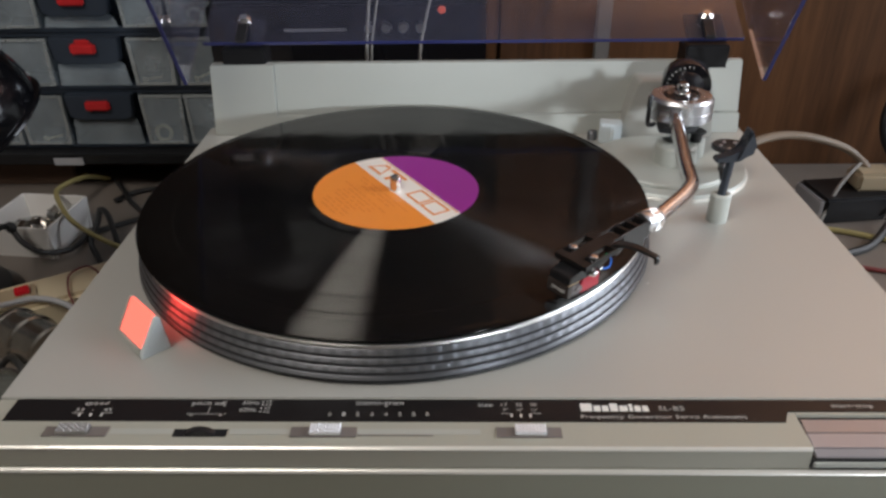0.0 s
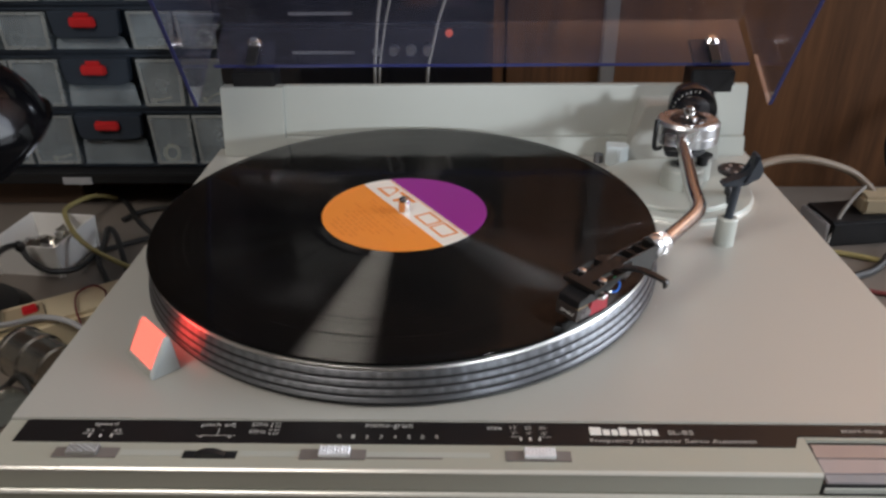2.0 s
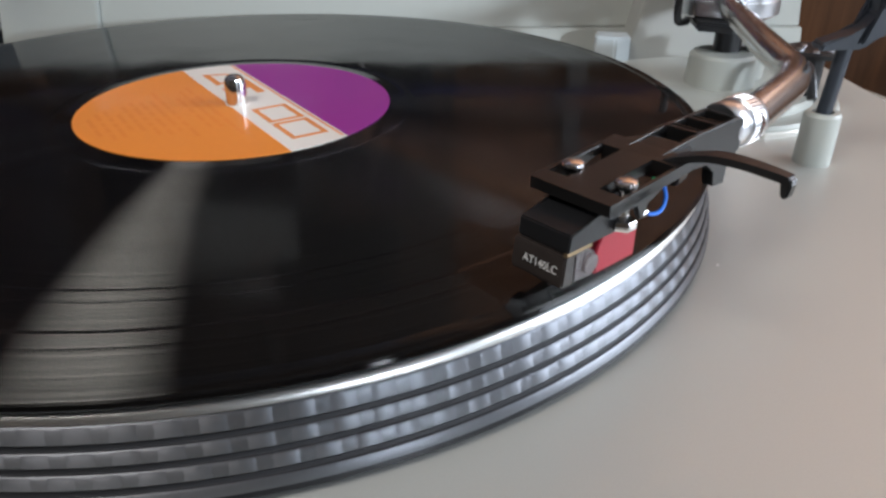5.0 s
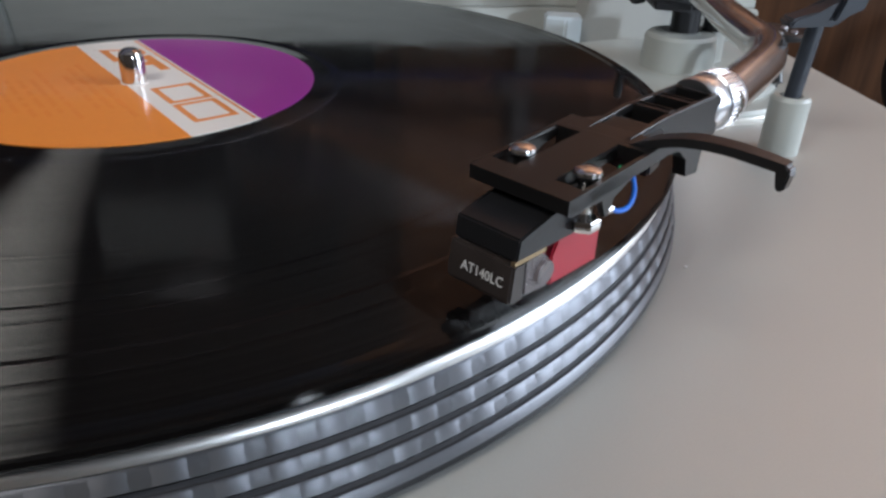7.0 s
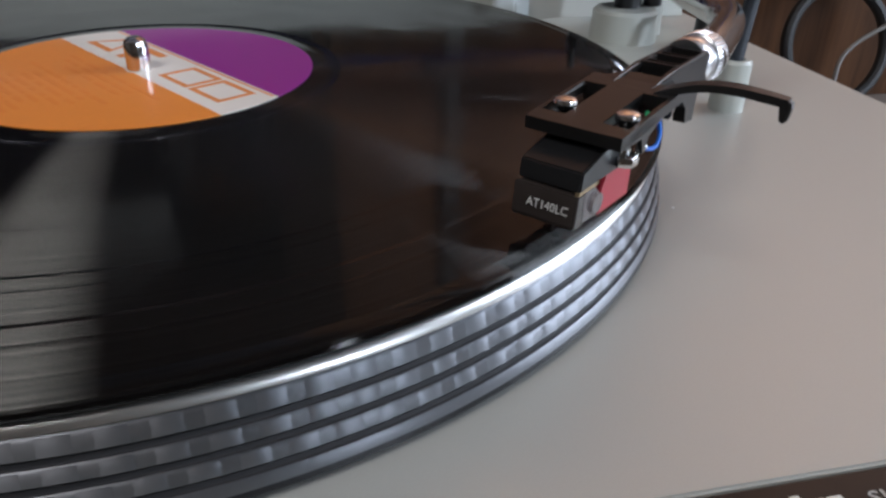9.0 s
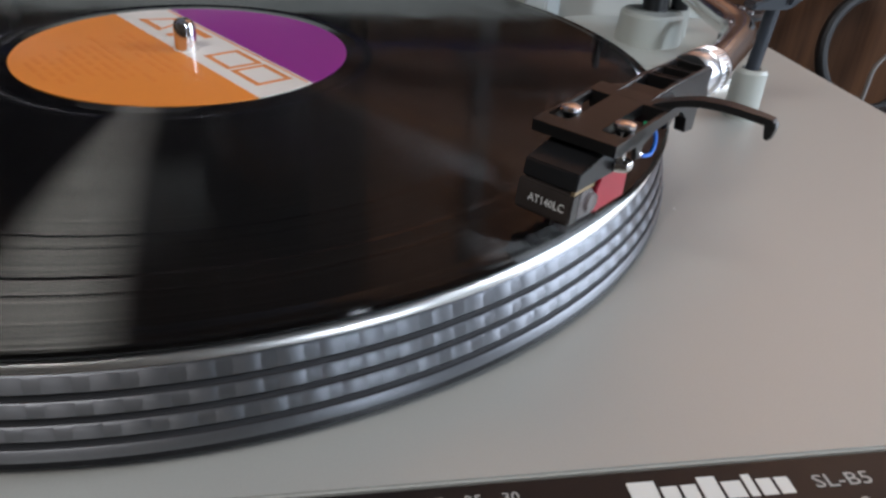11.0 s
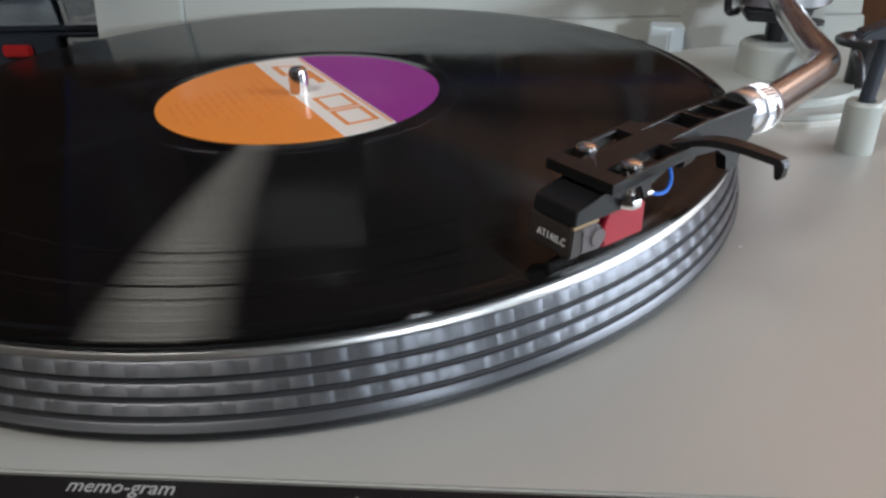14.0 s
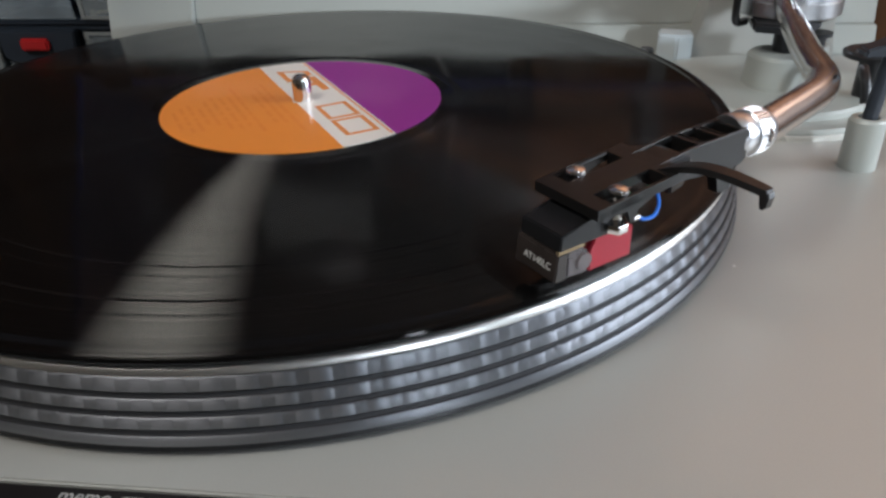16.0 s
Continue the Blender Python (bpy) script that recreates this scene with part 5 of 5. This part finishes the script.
bm = B(); lathe(bm, [(0, 0.055), (0.010, 0.056), (0.013, 0.058), (0.013, 0.074), (0.010, 0.078), (0, 0.078)], seg=32, m=sm)
part("socket", bm, BLACK, dl)
bm = B(); tube(bm, [sm @ Vector((0, 0, 0.074)), (-0.420, 0.070, 0.075), (-0.445, 0.090, 0.020), (-0.440, 0.120, -0.08), (-0.430, 0.150, TABLE + 0.02)], 0.007, 12)
part("neck", bm, BLACK, dl)
bm = B(); lathe(bm, [(0, TABLE), (0.062, TABLE), (0.064, TABLE + 0.006), (0.055, TABLE + 0.016), (0.014, TABLE + 0.024), (0, TABLE + 0.024)], (-0.43, 0.15, 0), 48)
part("base", bm, BLACK, dl)
bm = B()
bmesh.ops.create_icosphere(bm, subdivisions=4, radius=1.0)
for v in bm.verts:
    n = 1 + 0.22 * noise.noise(v.co * 2.6) + 0.16 * abs(noise.noise(v.co * 6))
    v.co = Vector((v.co.x * 0.030 * n - 0.345, v.co.y * 0.026 * n + 0.138, v.co.z * 0.024 * n + 0.076))
solo("crumpled_bag", bm, BAG, "crumpled white plastic bag lying on the lamp shade", "bag", angle=60)

# ---- white tray, power strip, tin, cables on the left ----
tray = thing("open_box", (-0.406, 0.279, TABLE), "small open white plastic box with metal bits in it", "box")
tm = Matrix.Translation((-0.406, 0.279, TABLE)) @ Matrix.Rotation(radians(-6), 4, "Z")
w, d, h, th = 0.0375, 0.0385, 0.036, 0.0020
bm = B(); box(bm, -w + 0.004, w - 0.004, -d + 0.004, d - 0.004, 0, th, 0, tm)
part("bottom", bm, WHITEP, tray)
for k in range(4):
    half, deep = (w, d) if k % 2 == 0 else (d, w)
    wm = tm @ Matrix.Rotation(k * math.pi / 2, 4, "Z")
    bm = B()
    prism(bm, [(-deep + 0.004, 0.0), (-deep, h), (-deep + th, h), (-deep + 0.004 + th, 0.0)], lambda p, q, s: wm @ Vector((s, p, q)), -half + 0.0006, half - 0.0006, 0.0003)
    part("wall", bm, WHITEP, tray)
rng = random.Random(2)
bm = B()
bmesh.ops.create_icosphere(bm, subdivisions=3, radius=1.0)
for v in bm.verts:
    n = 1 + 0.3 * noise.noise(v.co * 3.1)
    v.co = tm @ Vector((v.co.x * 0.025 * n, v.co.y * 0.025 * n, max(0.0025, 0.012 + v.co.z * 0.010 * n)))
solo("scrap_metal", bm, TIN, "dark scrap metal lying inside the white box", "scrap", kind="stuff")
for k in range(9):
    bm = B()
    p = tm @ Vector((rng.uniform(-0.016, 0.016), rng.uniform(-0.018, 0.018), 0.022))
    m4 = Matrix.Translation(p) @ Euler((rng.uniform(-0.5, 0.5), rng.uniform(-0.5, 0.5), rng.uniform(0, 3))).to_matrix().to_4x4()
    box(bm, -0.011, 0.011, -0.004, 0.004, -0.004, 0.003, 0.001, m4)
    solo("metal_bit", bm, rng.choice((STEEL, CHROME, TIN)), "small bright metal bit lying in the white box", "metal bit", "bits in the white box")

strip_ = thing("power_strip", (-0.315, 0.130, TABLE), "cream plastic power strip with a red switch", "power strip")
pm = Matrix.Translation((-0.320, 0.142, TABLE)) @ Matrix.Rotation(radians(33), 4, "Z")
bm = B(); box(bm, -0.13, 0.10, -0.024, 0.024, 0, 0.030, 0.004, pm)
part("body", bm, CREAM, strip_)
bm = B(); box(bm, -0.048, -0.016, -0.012, 0.012, 0.0301, 0.0325, 0.0006, pm)
part("switch_frame", bm, DIMCREAM, strip_)
bm = B(); box(bm, -0.033, -0.021, -0.006, 0.006, 0.0326, 0.0365, 0.001, pm)
part("switch", bm, mat("red_switch", (0.40, 0.012, 0.02), 0.25, emit=(1.0, 0.03, 0.03), emit_power=0.05), strip_, "red rocker switch")
bm = B(); box(bm, -0.088, -0.058, -0.017, 0.017, 0.0301, 0.058, 0.003, pm)
solo("plug", bm, BLACK, "black mains plug standing in the power strip", "plug")
tin = thing("ribbed_tin", (-0.300, 0.069, TABLE), "tarnished ribbed metal tin lying on its side", "tin")
bm = B(); rod(bm, (-0.330, 0.082, TABLE + 0.0228), (-0.282, 0.054, TABLE + 0.0228), [(0, 0), (0.0205, 0), (0.0222, 0.03), (0.0222, 0.10), (0.0212, 0.12), (0.0212, 0.40), (0.0228, 0.42), (0.0228, 0.50), (0.0210, 0.53), (0.0210, 0.94), (0.0222, 0.97), (0.0205, 1), (0, 1)], 48)
part("body", bm, TIN, tin)
lens = thing("glass_lens", (-0.316, 0.018, TABLE), "round clear lens in a dark ring, lying on the bench", "lens")
lm = Matrix.Translation((-0.316, 0.018, TABLE + 0.0105)) @ Matrix.Scale(0.68, 4) @ Matrix.Rotation(radians(8), 4, "X")
bm = B(); lathe(bm, [(0.030, -0.009), (0.034, -0.009), (0.034, 0.009), (0.030, 0.009)], seg=48, m=lm, closed=True)
part("ring", bm, TIN, lens)
bm = B(); lathe(bm, [(0, -0.003), (0.030, -0.004), (0.030, 0.002), (0.016, 0.006), (0, 0.007)], seg=48, m=lm)
part("glass", bm, GLASSJ, lens)


def cable(name, pts, r, material, label, group=""):
    bm = B(); tube(bm, pts, r, 10)
    return solo(name, bm, material, label, "cable", group)


T = TABLE
cable("yellow_cable", [(-0.391, 0.421, -0.182), (-0.401, 0.387, -0.165), (-0.401, 0.331, -0.152), (-0.388, 0.297, -0.148), (-0.357, 0.258, -0.155), (-0.328, 0.250, -0.172), (-0.300, 0.251, -0.186), (-0.270, 0.252, -0.187)], 0.0026, YCABLE, "yellow cable looping over the white box")
cable("black_cable", [(-0.381, 0.104, -0.136), (-0.381, 0.147, -0.122), (-0.399, 0.199, -0.135), (-0.402, 0.226, -0.146), (-0.389, 0.220, -0.160), (-0.374, 0.222, -0.172), (-0.360, 0.246, -0.182), (-0.357, 0.285, -0.186), (-0.340, 0.302, -0.186), (-0.301, 0.327, -0.186), (-0.250, 0.330, -0.186)], 0.0030, BCABLE, "black cable hanging over the front of the white box")
bm = B(); bmesh.ops.create_icosphere(bm, subdivisions=3, radius=0.0056)
for v in bm.verts:
    v.co = Vector((v.co.x - 0.4005, v.co.y * 0.8 + 0.2265, v.co.z * 1.1 - 0.1465))
solo("cable_knot", bm, BCABLE, "black knot in the cable at the box rim", "knot")
cable("black_cable", [(-0.362, 0.366, -0.186), (-0.352, 0.385, -0.186), (-0.330, 0.398, -0.186), (-0.290, 0.405, -0.186)], 0.0030, BCABLE, "black cable lying behind the white box")
cable("black_cable", [(-0.385, 0.425, -0.186), (-0.352, 0.375, -0.182), (-0.331, 0.342, -0.178), (-0.302, 0.318, -0.186), (-0.275, 0.300, -0.186)], 0.0028, BCABLE, "black cable crossing others on the bench")
cable("black_cable", [(-0.350, 0.268, -0.186), (-0.350, 0.292, -0.176), (-0.349, 0.304, -0.166), (-0.336, 0.292, -0.168), (-0.318, 0.262, -0.184), (-0.312, 0.252, -0.186)], 0.0030, BCABLE, "bent black cable standing up from the bench")
cable("black_cable", [(-0.356, 0.286, -0.186), (-0.346, 0.262, -0.186), (-0.331, 0.240, -0.186), (-0.318, 0.222, -0.186), (-0.305, 0.216, -0.186)], 0.0027, BCABLE, "short black cable end on the bench")
cable("grey_cable", [(-0.440, 0.060, -0.186), (-0.372, 0.082, -0.152), (-0.342, 0.104, -0.154), (-0.324, 0.114, -0.155), (-0.299, 0.111, -0.158), (-0.270, 0.106, -0.175), (-0.230, 0.110, -0.186)], 0.0026, GCABLE, "grey-brown cable over the power strip")
cable("thin_wire", [(-0.296, 0.120, -0.166), (-0.302, 0.128, -0.157), (-0.312, 0.149, -0.157), (-0.312, 0.159, -0.156), (-0.304, 0.169, -0.156), (-0.291, 0.162, -0.157), (-0.285, 0.150, -0.158)], 0.0009, MAROON, "thin brown wire curled on the power strip")
cable("black_cable", [(-0.345, 0.040, T + 0.003), (-0.330, 0.052, T + 0.010), (-0.310, 0.044, T + 0.026), (-0.290, 0.028, T + 0.012), (-0.270, 0.020, T + 0.003)], 0.0026, BCABLE, "black cable in front of the tin")
bm = B()
bmesh.ops.create_icosphere(bm, subdivisions=1, radius=0.0005)
for v in bm.verts:
    v.co = Vector((v.co.x + 0.1414, v.co.y - 0.0650, v.co.z * 0.5 + DECK + 0.0002))
solo("dust_speck", bm, WHITEP, "tiny white speck of dust on the deck", "dust")

# ---- right of the turntable ----
cable("white_cable", [(0.255, 0.215, -0.085), (0.328, 0.270, -0.077), (0.397, 0.330, -0.097), (0.457, 0.356, -0.121), (0.482, 0.350, -0.140), (0.486, 0.344, -0.150)], 0.0042, SHADESHEATH, "thick off-white cable arching to a plug")
bm = B(); box(bm, 0.466, 0.506, 0.326, 0.358, T + 0.029, -0.140, 0.004)
solo("adaptor_plug", bm, DIMCREAM, "cream plug block standing on the black adaptor", "plug")
am_ = Matrix.Translation((0.510, 0.345, T)) @ Matrix.Rotation(radians(8), 4, "Z")
ad = thing("power_adaptor", (0.510, 0.345, T), "flat black power adaptor on the bench", "adaptor")
bm = B(); box(bm, -0.086, 0.100, -0.026, 0.030, 0, 0.029, 0.003, am_)
part("body", bm, BLACK, ad)
bm = B(); box(bm, -0.0905, -0.0862, -0.024, 0.028, 0.002, 0.027, 0.0015, am_)
part("end_plate", bm, GCABLE, ad, "grey end plate")
cable("grey_cable", [(0.488, 0.362, -0.140), (0.470, 0.345, -0.138), (0.445, 0.325, -0.155), (0.425, 0.305, T + 0.004)], 0.0021, DIMSHEATH, "thin pale cable by the adaptor")
cable("grey_cable", [(0.640, 0.360, -0.060), (0.545, 0.352, -0.100), (0.520, 0.335, -0.135), (0.498, 0.312, T + 0.004)], 0.0020, DIMSHEATH, "thin pale cable by the adaptor")
cable("yellow_cable", [(0.380, 0.305, T + 0.003), (0.440, 0.288, T + 0.003), (0.500, 0.262, T + 0.003), (0.620, 0.240, T + 0.003)], 0.0030, YCABLE, "yellow cable lying on the bench")
cable("black_cable", [(0.520, 0.330, T + 0.026), (0.490, 0.290, T + 0.014), (0.455, 0.255, T + 0.004), (0.415, 0.235, T + 0.004)], 0.0042, BCABLE, "thick black cable on the bench")
cable("red_cable", [(0.400, 0.225, T + 0.003), (0.455, 0.205, T + 0.003), (0.520, 0.195, T + 0.003), (0.640, 0.215, T + 0.003)], 0.0024, MAROON, "dark red cable on the bench")
coil = B()
lathe(coil, [(0.058 + 0.006 * math.cos(a), 0.006 * math.sin(a)) for a in [k * math.pi / 5 for k in range(10)]], seg=48, closed=True,
      m=Matrix.Translation((0.600, 0.440, T + 0.066)) @ Matrix.Rotation(radians(72), 4, "X"))
solo("cable_coil", coil, BCABLE, "dark coiled cable leaning on the wall", "cable")
